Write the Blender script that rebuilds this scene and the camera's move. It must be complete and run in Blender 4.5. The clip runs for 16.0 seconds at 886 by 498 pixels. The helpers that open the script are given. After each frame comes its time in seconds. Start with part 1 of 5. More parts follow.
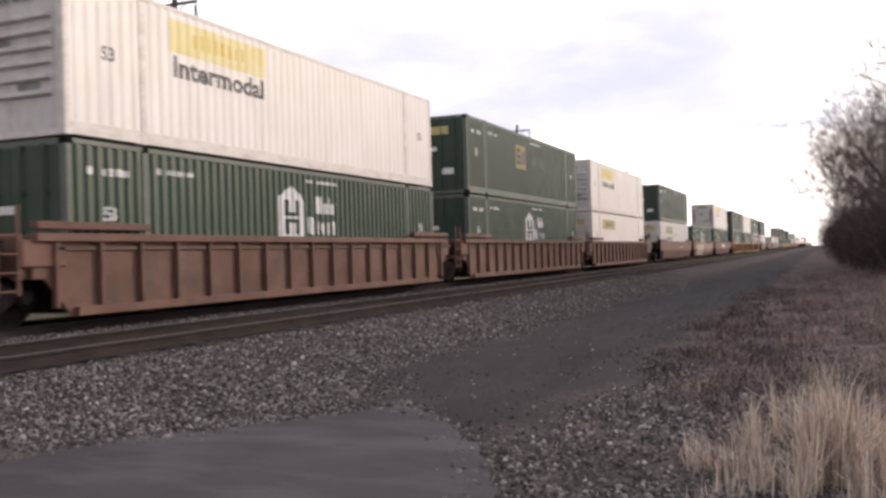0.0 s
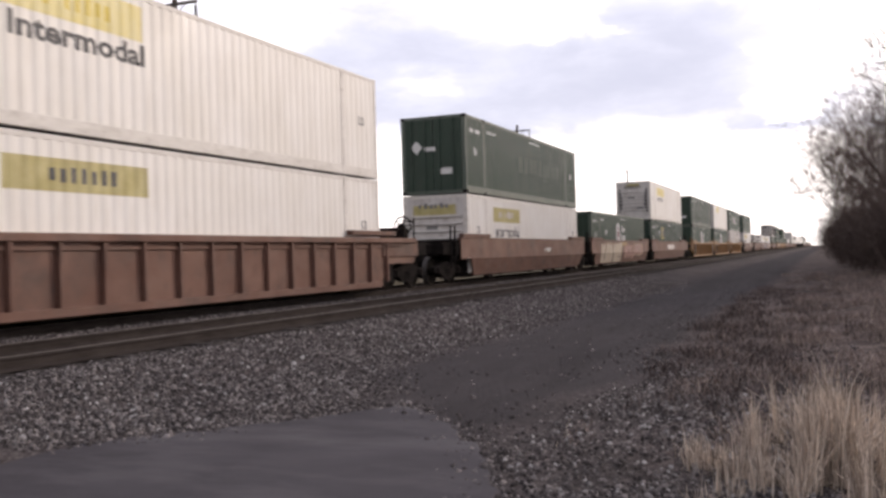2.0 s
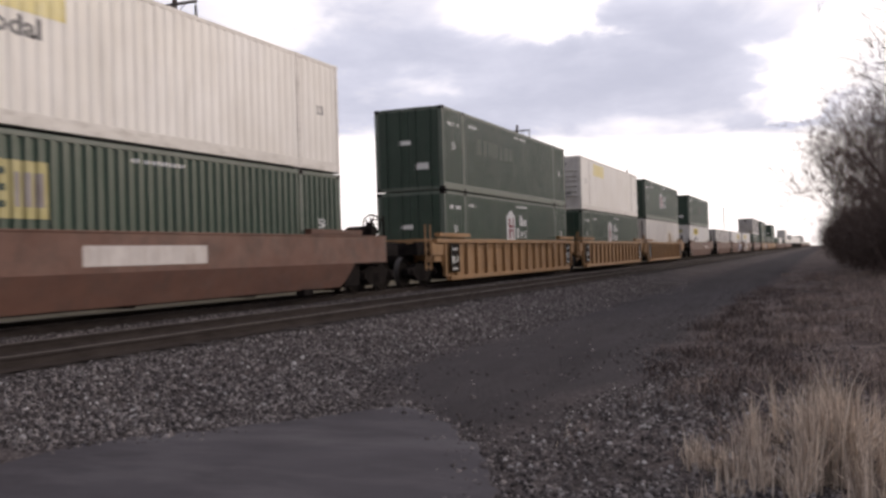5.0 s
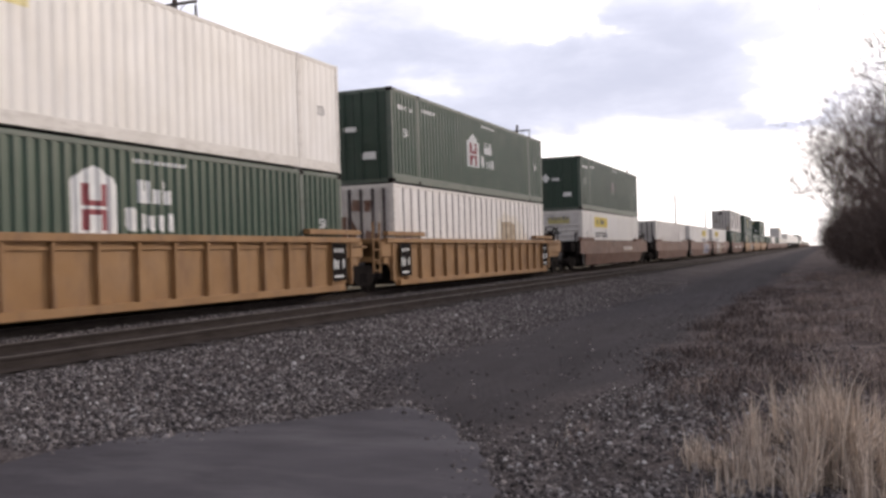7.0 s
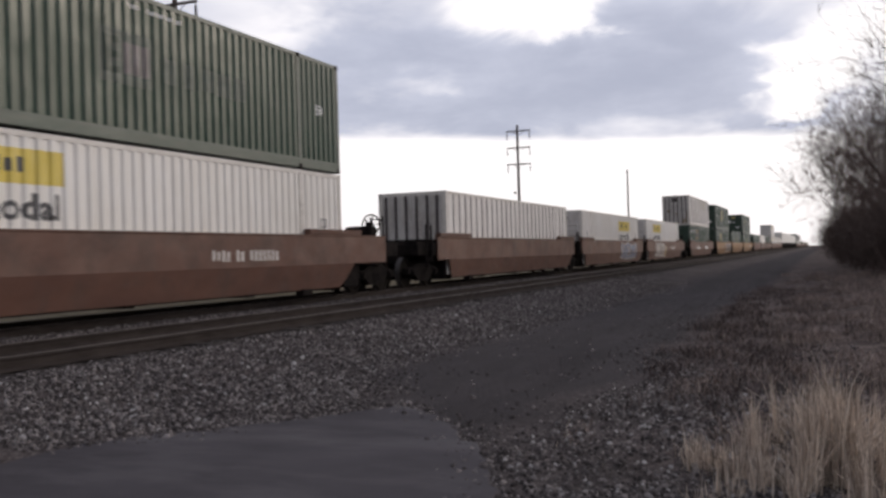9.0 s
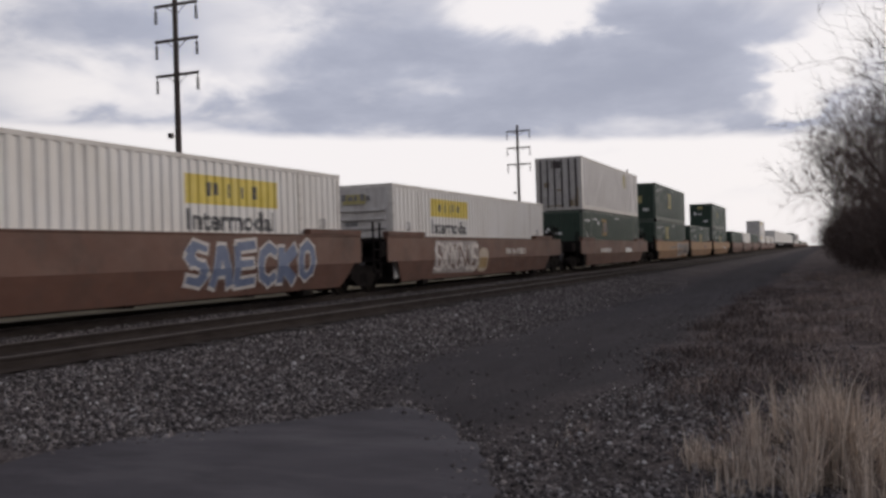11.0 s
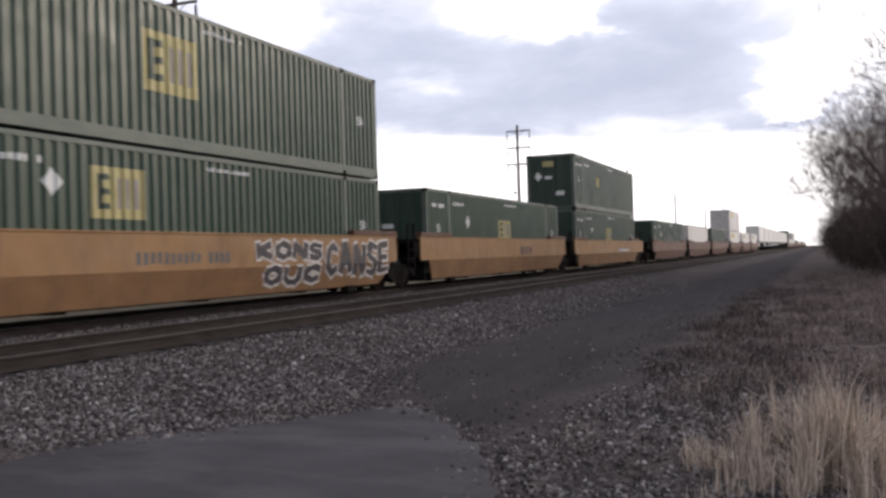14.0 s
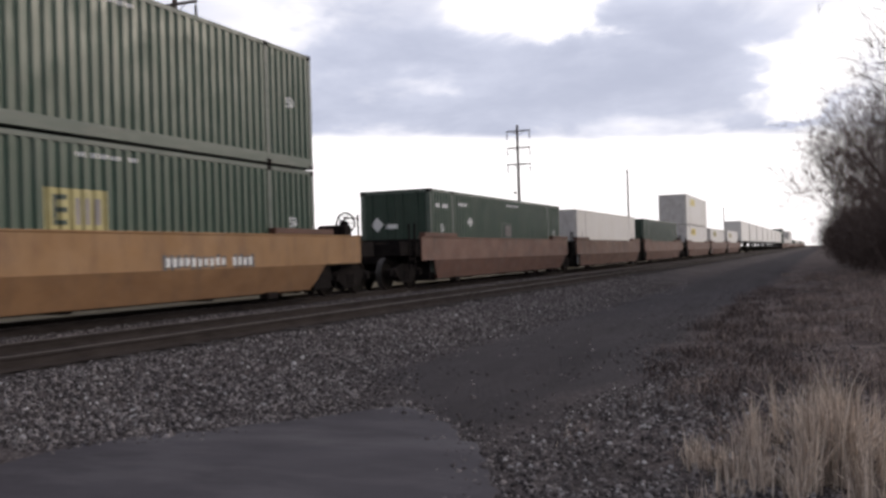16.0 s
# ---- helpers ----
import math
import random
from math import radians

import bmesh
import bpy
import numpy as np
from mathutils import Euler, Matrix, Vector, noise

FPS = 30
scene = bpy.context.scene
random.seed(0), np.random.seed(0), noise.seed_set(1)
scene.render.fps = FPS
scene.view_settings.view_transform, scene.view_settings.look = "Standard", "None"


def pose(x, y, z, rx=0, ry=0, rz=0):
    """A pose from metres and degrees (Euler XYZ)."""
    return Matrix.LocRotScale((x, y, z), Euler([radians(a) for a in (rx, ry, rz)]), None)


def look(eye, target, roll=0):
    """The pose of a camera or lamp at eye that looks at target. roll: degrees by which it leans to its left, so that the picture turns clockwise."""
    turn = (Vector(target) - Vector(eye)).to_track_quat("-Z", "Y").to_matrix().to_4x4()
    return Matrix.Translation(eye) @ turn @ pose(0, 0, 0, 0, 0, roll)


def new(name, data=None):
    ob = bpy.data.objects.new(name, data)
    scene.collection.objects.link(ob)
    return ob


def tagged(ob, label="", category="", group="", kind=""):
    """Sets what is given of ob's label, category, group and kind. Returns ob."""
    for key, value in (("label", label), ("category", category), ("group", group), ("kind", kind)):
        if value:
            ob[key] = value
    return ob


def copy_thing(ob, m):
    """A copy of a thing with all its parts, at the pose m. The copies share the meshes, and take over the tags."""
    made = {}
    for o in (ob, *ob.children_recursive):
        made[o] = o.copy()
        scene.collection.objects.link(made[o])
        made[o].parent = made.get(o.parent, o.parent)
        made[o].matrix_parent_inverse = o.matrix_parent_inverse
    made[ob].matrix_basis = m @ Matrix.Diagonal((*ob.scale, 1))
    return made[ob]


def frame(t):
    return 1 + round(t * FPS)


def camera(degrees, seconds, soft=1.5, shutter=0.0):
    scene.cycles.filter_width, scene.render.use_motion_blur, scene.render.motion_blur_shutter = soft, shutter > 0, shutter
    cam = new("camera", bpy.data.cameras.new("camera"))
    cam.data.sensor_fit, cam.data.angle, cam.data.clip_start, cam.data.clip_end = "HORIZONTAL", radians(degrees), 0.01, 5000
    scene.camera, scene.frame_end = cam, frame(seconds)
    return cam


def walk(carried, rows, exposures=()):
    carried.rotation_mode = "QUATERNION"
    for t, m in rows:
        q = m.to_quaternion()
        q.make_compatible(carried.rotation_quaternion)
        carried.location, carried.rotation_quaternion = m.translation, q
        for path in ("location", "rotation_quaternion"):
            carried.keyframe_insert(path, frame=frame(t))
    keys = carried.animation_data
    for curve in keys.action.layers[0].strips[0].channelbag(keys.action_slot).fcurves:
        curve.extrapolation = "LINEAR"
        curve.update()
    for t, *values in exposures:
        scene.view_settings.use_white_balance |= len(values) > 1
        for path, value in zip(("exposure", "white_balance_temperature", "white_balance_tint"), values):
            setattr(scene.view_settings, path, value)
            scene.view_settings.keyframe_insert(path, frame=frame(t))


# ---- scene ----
cam = camera(51.05, 16.0, soft=3.0, shutter=0.14)
CAM = pose(0, 0, 0.981, 0, 0, 22.358) @ pose(0, 0, 0, 90.431, 0, 0) @ pose(0, 0, 0, 0, 0, -1.753)
walk(cam, [(0.0, CAM), (16.0, CAM)],
     exposures=[(0.0, 0.3, 7100, 16), (1.5, 0.27, 7000, 16), (2.5, -0.1, 6900, 15), (4.0, -0.35, 6900, 16), (6.5, 0.05, 6800, 14), (7.5, 0.05, 6750, 14),
                (9.0, -0.52, 6600, 12), (11.5, -0.84, 6600, 12), (12.3, -0.58, 6600, 12), (13.0, -0.2, 6600, 12), (14.0, -0.12, 6550, 12), (14.5, -0.22, 6550, 12), (16.0, -0.32, 6550, 12)])

SPEED = 21.533          # metres a second, towards -y
TRACK_X = -13.311       # centre of the train's track
SIDING_X = -9.27        # centre of the empty track
WHEEL_R = 0.4826
GROUND = -0.55
LENGTH, WIDE, TALL = 16.15, 2.59, 2.9

# ---------------------------------------------------------------- world and sun
SUN_DIR = Vector((0.58, 0.72, 0.34)).normalized()


def sky_world():
    w = bpy.data.worlds.new("overcast_sky")
    scene.world = w
    w.use_nodes = True
    nt = w.node_tree
    nt.nodes.clear()
    N, L = nt.nodes.new, nt.links.new
    out, bg = N("ShaderNodeOutputWorld"), N("ShaderNodeBackground")
    L(bg.outputs[0], out.inputs[0])
    sky = N("ShaderNodeTexSky")
    sky.sky_type = "NISHITA"
    sky.sun_disc = False
    sky.sun_elevation = math.asin(SUN_DIR.z)
    sky.sun_rotation = math.atan2(SUN_DIR.x, SUN_DIR.y)
    sky.dust_density = 3.0
    tc = N("ShaderNodeTexCoord")
    sep = N("ShaderNodeSeparateXYZ")
    L(tc.outputs["Generated"], sep.inputs[0])

    def math_node(op, a, b=None, clamp=False):
        m = N("ShaderNodeMath")
        m.operation, m.use_clamp = op, clamp
        for i, v in enumerate((a, b)):
            if v is None:
                continue
            if isinstance(v, (int, float)):
                m.inputs[i].default_value = v
            else:
                L(v, m.inputs[i])
        return m.outputs[0]

    def remap(v, a, b, c, d):
        m = N("ShaderNodeMapRange")
        m.interpolation_type = "SMOOTHSTEP"
        L(v, m.inputs["Value"])
        for k, x in zip(("From Min", "From Max", "To Min", "To Max"), (a, b, c, d)):
            m.inputs[k].default_value = x
        return m.outputs[0]

    def noise_node(vec, scale, detail, rough=0.55, dist=0.0):
        n = N("ShaderNodeTexNoise")
        L(vec, n.inputs["Vector"])
        n.inputs["Scale"].default_value = scale
        n.inputs["Detail"].default_value = detail
        n.inputs["Roughness"].default_value = rough
        n.inputs["Distortion"].default_value = dist
        return n.outputs["Fac"]

    # cloud deck seen in perspective: directions stretched towards the horizon
    den = math_node("ADD", math_node("MAXIMUM", sep.outputs[2], 0.0), 0.24)
    comb = N("ShaderNodeCombineXYZ")
    L(math_node("DIVIDE", sep.outputs[0], den), comb.inputs[0])
    L(math_node("DIVIDE", sep.outputs[1], den), comb.inputs[1])
    big = noise_node(comb.outputs[0], 1.3, 5.0, 0.5, 0.3)
    fine = noise_node(comb.outputs[0], 4.2, 10.0, 0.58, 0.35)
    mix = math_node("ADD", math_node("MULTIPLY", big, 0.5), math_node("MULTIPLY", fine, 0.5))
    # broad masses and breaks of the deck, by direction
    total = math_node("MULTIPLY", math_node("SUBTRACT", mix, 0.46), 1.8)
    azimuth = math_node("ARCTAN2", sep.outputs[0], sep.outputs[1])
    sway = math_node("MULTIPLY", math_node("SUBTRACT", fine, 0.5), 0.15)
    rise = math_node("MULTIPLY", math_node("SUBTRACT", noise_node(comb.outputs[0], 3.1, 7.0, 0.55, 0.5), 0.5), 0.10)
    for a, e, ra, re, amp in ((-0.278, 0.178, 0.241, 0.062, 0.65), (-0.119, 0.201, 0.109, 0.065, 0.5), (-0.471, 0.224, 0.097, 0.05, 0.35), (-0.4, 0.153, 0.181, 0.029, 0.3), (-0.287, 0.254, 0.081, 0.035, -1.6), (-0.436, 0.186, 0.079, 0.014, -0.35), (-0.015, 0.164, 0.049, 0.032, -1.3), (0.027, 0.197, 0.045, 0.029, -0.9), (-0.038, 0.13, 0.058, 0.014, 0.6), (-0.572, 0.246, 0.054, 0.04, -0.12), (-0.765, 0.18, 0.087, 0.032, -0.42), (-0.655, 0.178, 0.037, 0.028, -0.32), (-0.71, 0.231, 0.085, 0.032, 0.4), (-0.81, 0.236, 0.047, 0.03, 0.3), (-0.569, 0.161, 0.09, 0.029, 0.35), (-0.728, 0.146, 0.112, 0.012, 0.3)):
        u = math_node("DIVIDE", math_node("ADD", math_node("SUBTRACT", azimuth, a), sway), ra)
        v = math_node("DIVIDE", math_node("SUBTRACT", math_node("SUBTRACT", sep.outputs[2], e), rise), re)
        far = math_node("SQRT", math_node("ADD", math_node("MULTIPLY", u, u), math_node("MULTIPLY", v, v)))
        total = math_node("ADD", total, remap(far, 0.0, 1.45, amp, 0.0))
    # the flat base of the deck, with bright clear air under it
    wob = math_node("ADD", sep.outputs[2], math_node("MULTIPLY", math_node("SUBTRACT", fine, 0.5), 0.010))
    wob = math_node("ADD", wob, math_node("MULTIPLY", azimuth, 0.040))
    deck = remap(wob, 0.105, 0.117, 0.0, 1.0)
    cover = remap(total, -0.42, 0.50, 0.0, 1.0)
    cover = math_node("MULTIPLY", cover, deck, True)
    low = remap(noise_node(comb.outputs[0], 2.0, 6.0), 0.60, 0.75, 0.0, 0.40)
    cover = math_node("MAXIMUM", cover, math_node("MULTIPLY", low, remap(sep.outputs[2], 0.03, 0.09, 0.0, 1.0)))
    ramp = N("ShaderNodeMixRGB")
    ramp.inputs[1].default_value = (1.30, 1.27, 1.28, 1)
    shade = N("ShaderNodeMixRGB")
    shade.inputs[1].default_value = (0.71, 0.75, 0.89, 1)
    shade.inputs[2].default_value = (0.49, 0.53, 0.665, 1)
    L(remap(math_node("ADD", math_node("MULTIPLY", noise_node(comb.outputs[0], 2.4, 9.0, 0.6, 0.2), 0.7), math_node("MULTIPLY", total, 0.28)), 0.22, 0.72, 0.0, 1.0), shade.inputs[0])
    L(shade.outputs[0], ramp.inputs[2])
    L(cover, ramp.inputs[0])
    # the deck is thicker and darker overhead than towards the bright horizon
    thick = N("ShaderNodeMixRGB")
    thick.blend_type = "MULTIPLY"
    thick.inputs[2].default_value = (0.53, 0.55, 0.60, 1)
    L(remap(sep.outputs[2], 0.30, 0.62, 0.0, 1.0), thick.inputs[0])
    L(ramp.outputs[0], thick.inputs[1])
    aim = N("ShaderNodeVectorMath")
    aim.operation = "DOT_PRODUCT"
    L(tc.outputs["Generated"], aim.inputs[0])
    aim.inputs[1].default_value = Vector((SUN_DIR.x, SUN_DIR.y, 0)).normalized()
    away = N("ShaderNodeVectorMath")
    away.operation = "SCALE"
    L(thick.outputs[0], away.inputs[0])
    L(remap(aim.outputs["Value"], -0.65, 0.32, 0.52, 1.0), away.inputs["Scale"])
    dim = N("ShaderNodeMixRGB")
    dim.blend_type = "MIX"
    dim.inputs[0].default_value = 0.93
    scaled = N("ShaderNodeVectorMath")
    scaled.operation = "SCALE"
    L(sky.outputs[0], scaled.inputs[0])
    scaled.inputs["Scale"].default_value = 0.10
    L(scaled.outputs[0], dim.inputs[1])
    L(away.outputs[0], dim.inputs[2])
    L(dim.outputs[0], bg.inputs["Color"])
    bg.inputs["Strength"].default_value = 1.32


sky_world()
sun = new("sun", bpy.data.lights.new("sun", "SUN"))
sun.data.energy, sun.data.angle, sun.data.color = 1.35, radians(14), (1.0, 0.87, 0.72)
sun.matrix_world = look(SUN_DIR * 100, (0, 0, 0))


# ---------------------------------------------------------------- materials
def material(name, a, b, rough=0.6, metal=0.0, scale=(3, 3, 3), detail=6.0, bump=0.0, bump_scale=60.0,
             dirt=None, dirt_amount=0.0, dirt_scale=(6, 6, 0.7), vary=0.0, lo=0.35, hi=0.65, glossy=0.5, fold_tone=None):
    """Two-tone noise of real-world size, streaks of dirt, fine relief and a change of tone from piece to piece."""
    m = bpy.data.materials.new(name)
    m.use_nodes = True
    nt = m.node_tree
    N, L = nt.nodes.new, nt.links.new
    bs = nt.nodes["Principled BSDF"]
    bs.inputs["Roughness"].default_value = rough
    bs.inputs["Metallic"].default_value = metal
    bs.inputs["Specular IOR Level"].default_value = glossy
    tc = N("ShaderNodeTexCoord")
    src = tc.outputs["Object"]
    info = N("ShaderNodeObjectInfo")

    def noise_at(sc, det, ro=0.6):
        mp = N("ShaderNodeMapping")
        mp.inputs["Scale"].default_value = sc
        L(src, mp.inputs["Vector"])
        n = N("ShaderNodeTexNoise")
        n.noise_dimensions = "4D"
        n.inputs["Scale"].default_value = 1.0
        n.inputs["Detail"].default_value = det
        n.inputs["Roughness"].default_value = ro
        L(mp.outputs[0], n.inputs["Vector"])
        wv = N("ShaderNodeMath")
        wv.operation = "MULTIPLY"
        L(info.outputs["Random"], wv.inputs[0])
        wv.inputs[1].default_value = 20.0
        L(wv.outputs[0], n.inputs["W"])
        return n.outputs["Fac"]

    def span(v, x0, x1, y0=0.0, y1=1.0):
        r = N("ShaderNodeMapRange")
        L(v, r.inputs["Value"])
        for k, x in zip(("From Min", "From Max", "To Min", "To Max"), (x0, x1, y0, y1)):
            r.inputs[k].default_value = x
        return r.outputs[0]

    base = N("ShaderNodeMixRGB")
    base.inputs[1].default_value, base.inputs[2].default_value = (*a, 1), (*b, 1)
    L(span(noise_at(scale, detail), lo, hi), base.inputs[0])
    col = base.outputs[0]
    if dirt:
        dm = N("ShaderNodeMixRGB")
        dm.inputs[2].default_value = (*dirt, 1)
        L(col, dm.inputs[1])
        L(span(noise_at(dirt_scale, 8.0, 0.65), 0.48, 0.78, 0.0, dirt_amount), dm.inputs[0])
        col = dm.outputs[0]
    if fold_tone:
        # the outer folds of the sheet take a paler tone, unevenly
        sep = N("ShaderNodeSeparateXYZ")
        L(src, sep.inputs[0])
        ab = N("ShaderNodeMath")
        ab.operation = "ABSOLUTE"
        L(sep.outputs[0], ab.inputs[0])
        am = N("ShaderNodeMath")
        am.operation = "MULTIPLY"
        L(span(ab.outputs[0], 1.262, 1.286), am.inputs[0])
        L(span(noise_at((1.5, 1.5, 0.5), 6.0), 0.3, 0.62, 0.25, 0.75), am.inputs[1])
        cm = N("ShaderNodeMixRGB")
        cm.inputs[2].default_value = (*fold_tone, 1)
        L(col, cm.inputs[1])
        L(am.outputs[0], cm.inputs[0])
        col = cm.outputs[0]
    if vary:
        hsv = N("ShaderNodeHueSaturation")
        L(span(info.outputs["Random"], 0, 1, 1 - vary, 1 + vary), hsv.inputs["Value"])
        L(col, hsv.inputs["Color"])
        col = hsv.outputs[0]
    L(col, bs.inputs["Base Color"])
    L(span(noise_at(tuple(s * 2.3 for s in scale), 4.0), 0.3, 0.7, max(0.05, rough - 0.1), min(1, rough + 0.12)), bs.inputs["Roughness"])
    if bump:
        bp = N("ShaderNodeBump")
        bp.inputs["Strength"].default_value = 1.0
        bp.inputs["Distance"].default_value = bump
        L(noise_at((bump_scale,) * 3, 6.0, 0.6), bp.inputs["Height"])
        L(bp.outputs[0], bs.inputs["Normal"])
    return m


M = {}
M["green"] = material("container_green_paint", (0.012, 0.048, 0.026), (0.018, 0.062, 0.034), 0.40, scale=(0.8, 0.8, 0.8), dirt=(0.09, 0.095, 0.075), dirt_amount=0.5, vary=0.12, fold_tone=(0.062, 0.088, 0.062))
M["green_rail"] = material("weathered_green_rail", (0.075, 0.105, 0.083), (0.105, 0.130, 0.108), 0.5, scale=(1, 1, 4), dirt=(0.13, 0.12, 0.10), dirt_amount=0.5, dirt_scale=(5, 2, 8))
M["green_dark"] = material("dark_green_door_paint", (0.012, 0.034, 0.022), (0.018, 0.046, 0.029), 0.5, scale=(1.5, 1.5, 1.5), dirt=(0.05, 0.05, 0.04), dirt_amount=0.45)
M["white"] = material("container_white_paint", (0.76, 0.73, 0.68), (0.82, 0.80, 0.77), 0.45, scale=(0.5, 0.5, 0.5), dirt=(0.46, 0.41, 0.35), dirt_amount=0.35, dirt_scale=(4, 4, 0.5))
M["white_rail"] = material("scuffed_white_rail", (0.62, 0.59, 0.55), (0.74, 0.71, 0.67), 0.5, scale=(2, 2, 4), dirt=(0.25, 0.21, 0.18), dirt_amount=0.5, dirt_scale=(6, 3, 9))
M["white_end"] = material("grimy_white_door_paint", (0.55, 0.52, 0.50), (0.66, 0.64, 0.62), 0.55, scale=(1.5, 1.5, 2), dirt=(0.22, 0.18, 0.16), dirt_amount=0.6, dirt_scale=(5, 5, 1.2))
M["alloy"] = material("dull_white_panel", (0.70, 0.67, 0.65), (0.82, 0.80, 0.78), 0.38, scale=(0.7, 1.6, 0.4), dirt=(0.34, 0.28, 0.24), dirt_amount=0.5, dirt_scale=(5, 5, 0.6))
M["alloy_rib"] = material("dark_panel_rib", (0.040, 0.032, 0.033), (0.10, 0.082, 0.080), 0.6, scale=(3, 3, 2))
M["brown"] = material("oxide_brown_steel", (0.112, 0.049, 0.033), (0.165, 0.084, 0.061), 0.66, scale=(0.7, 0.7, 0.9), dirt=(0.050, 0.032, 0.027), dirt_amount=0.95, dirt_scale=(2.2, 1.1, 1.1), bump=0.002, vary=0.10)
# darker copy for the lower plates: grime plus the slope's shade in the colour
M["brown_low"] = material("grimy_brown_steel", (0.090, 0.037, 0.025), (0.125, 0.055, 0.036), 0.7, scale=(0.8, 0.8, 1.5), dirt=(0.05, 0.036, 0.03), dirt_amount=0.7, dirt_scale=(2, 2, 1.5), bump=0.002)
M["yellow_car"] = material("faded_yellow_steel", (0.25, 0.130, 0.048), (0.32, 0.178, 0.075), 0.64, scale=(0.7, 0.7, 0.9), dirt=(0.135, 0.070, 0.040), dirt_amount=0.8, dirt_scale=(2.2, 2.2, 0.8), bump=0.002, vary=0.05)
# the same in yellow, with the sloped plate's shade mixed into the tone
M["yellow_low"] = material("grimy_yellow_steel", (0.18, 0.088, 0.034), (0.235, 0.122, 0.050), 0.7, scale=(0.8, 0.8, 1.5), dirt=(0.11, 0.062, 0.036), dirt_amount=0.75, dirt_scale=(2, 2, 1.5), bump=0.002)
# near-black steel; on trucks and wheels the shade under the cars is toned in
M["black"] = material("sooty_black_steel", (0.008, 0.007, 0.007), (0.020, 0.016, 0.015), 0.9, scale=(4, 4, 4), glossy=0.06, bump=0.003, bump_scale=30)
M["wheel"] = material("brown_black_wheel_steel", (0.008, 0.007, 0.006), (0.018, 0.014, 0.012), 0.9, scale=(9, 9, 9), glossy=0.06)
M["tread"] = material("polished_wheel_tread", (0.05, 0.045, 0.042), (0.09, 0.08, 0.076), 0.6, 0.3, scale=(10, 10, 10))
M["yellow"] = material("faded_yellow_decal", (0.66, 0.50, 0.06), (0.74, 0.58, 0.11), 0.5, scale=(2, 2, 2), dirt=(0.45, 0.40, 0.22), dirt_amount=0.5)
M["pale_yellow"] = material("washed_out_yellow_decal", (0.74, 0.62, 0.22), (0.78, 0.69, 0.36), 0.5, scale=(2, 2, 2), dirt=(0.60, 0.55, 0.36), dirt_amount=0.5)
M["old_yellow"] = material("old_yellow_decal", (0.42, 0.36, 0.14), (0.52, 0.46, 0.22), 0.55, scale=(3, 3, 3), dirt=(0.22, 0.19, 0.11), dirt_amount=0.6)
M["ink"] = material("dark_lettering", (0.06, 0.06, 0.065), (0.11, 0.11, 0.115), 0.6, scale=(6, 6, 6))
M["grey_ink"] = material("worn_grey_lettering", (0.15, 0.15, 0.15), (0.26, 0.25, 0.25), 0.6, scale=(6, 6, 6))
M["decal_white"] = material("white_decal", (0.66, 0.67, 0.66), (0.78, 0.78, 0.77), 0.5, scale=(5, 5, 5), dirt=(0.4, 0.42, 0.4), dirt_amount=0.4)
M["red"] = material("red_decal", (0.20, 0.022, 0.035), (0.27, 0.035, 0.05), 0.5, scale=(5, 5, 5))
M["graf_light"] = material("pale_spray_paint", (0.52, 0.48, 0.46), (0.64, 0.60, 0.57), 0.55, scale=(2, 2, 2), dirt=(0.33, 0.26, 0.22), dirt_amount=0.6)
M["graf_blue"] = material("blue_spray_paint", (0.10, 0.13, 0.22), (0.16, 0.20, 0.30), 0.55, scale=(3, 3, 3))
M["graf_dark"] = material("dark_spray_paint", (0.030, 0.026, 0.032), (0.065, 0.055, 0.060), 0.6, scale=(3, 3, 3))
M["graf_beige"] = material("beige_spray_paint", (0.40, 0.33, 0.26), (0.50, 0.43, 0.34), 0.6, scale=(1.5, 1.5, 1.5), dirt=(0.24, 0.17, 0.13), dirt_amount=0.6, dirt_scale=(2.5, 2.5, 1.2))
M["graf_pink"] = material("faded_pink_spray_paint", (0.30, 0.16, 0.135), (0.42, 0.27, 0.24), 0.6, scale=(1.8, 1.8, 1.8), dirt=(0.17, 0.085, 0.065), dirt_amount=0.7, dirt_scale=(2, 2, 1.2))
M["graf_grey"] = material("grey_spray_paint", (0.24, 0.215, 0.21), (0.33, 0.30, 0.29), 0.6, scale=(1.8, 1.8, 1.8), dirt=(0.13, 0.09, 0.08), dirt_amount=0.7, dirt_scale=(2, 2, 1.2))
M["graf_ochre"] = material("ochre_spray_paint", (0.30, 0.20, 0.085), (0.40, 0.28, 0.13), 0.6, scale=(2, 2, 2), dirt=(0.17, 0.10, 0.06), dirt_amount=0.6)
M["stain_cream"] = material("cream_stain_on_panel", (0.66, 0.61, 0.53), (0.74, 0.70, 0.64), 0.5, scale=(2, 2, 1), dirt=(0.40, 0.30, 0.19), dirt_amount=0.6, dirt_scale=(4, 4, 1))
M["stain_rust"] = material("red_brown_rust_stain", (0.13, 0.062, 0.042), (0.34, 0.22, 0.17), 0.7, scale=(3, 3, 2), dirt=(0.08, 0.045, 0.035), dirt_amount=0.7)
M["stain_tan"] = material("tan_stain_on_panel", (0.22, 0.15, 0.085), (0.50, 0.41, 0.29), 0.55, scale=(3, 3, 3), dirt=(0.12, 0.08, 0.05), dirt_amount=0.6)
M["rail"] = material("rusty_rail_steel", (0.030, 0.024, 0.022), (0.055, 0.045, 0.041), 0.9, glossy=0.1, scale=(8, 2, 8), bump=0.001)
M["rail_top"] = material("worn_rail_head", (0.075, 0.062, 0.057), (0.125, 0.108, 0.10), 0.7, 0.1, scale=(14, 0.6, 14))
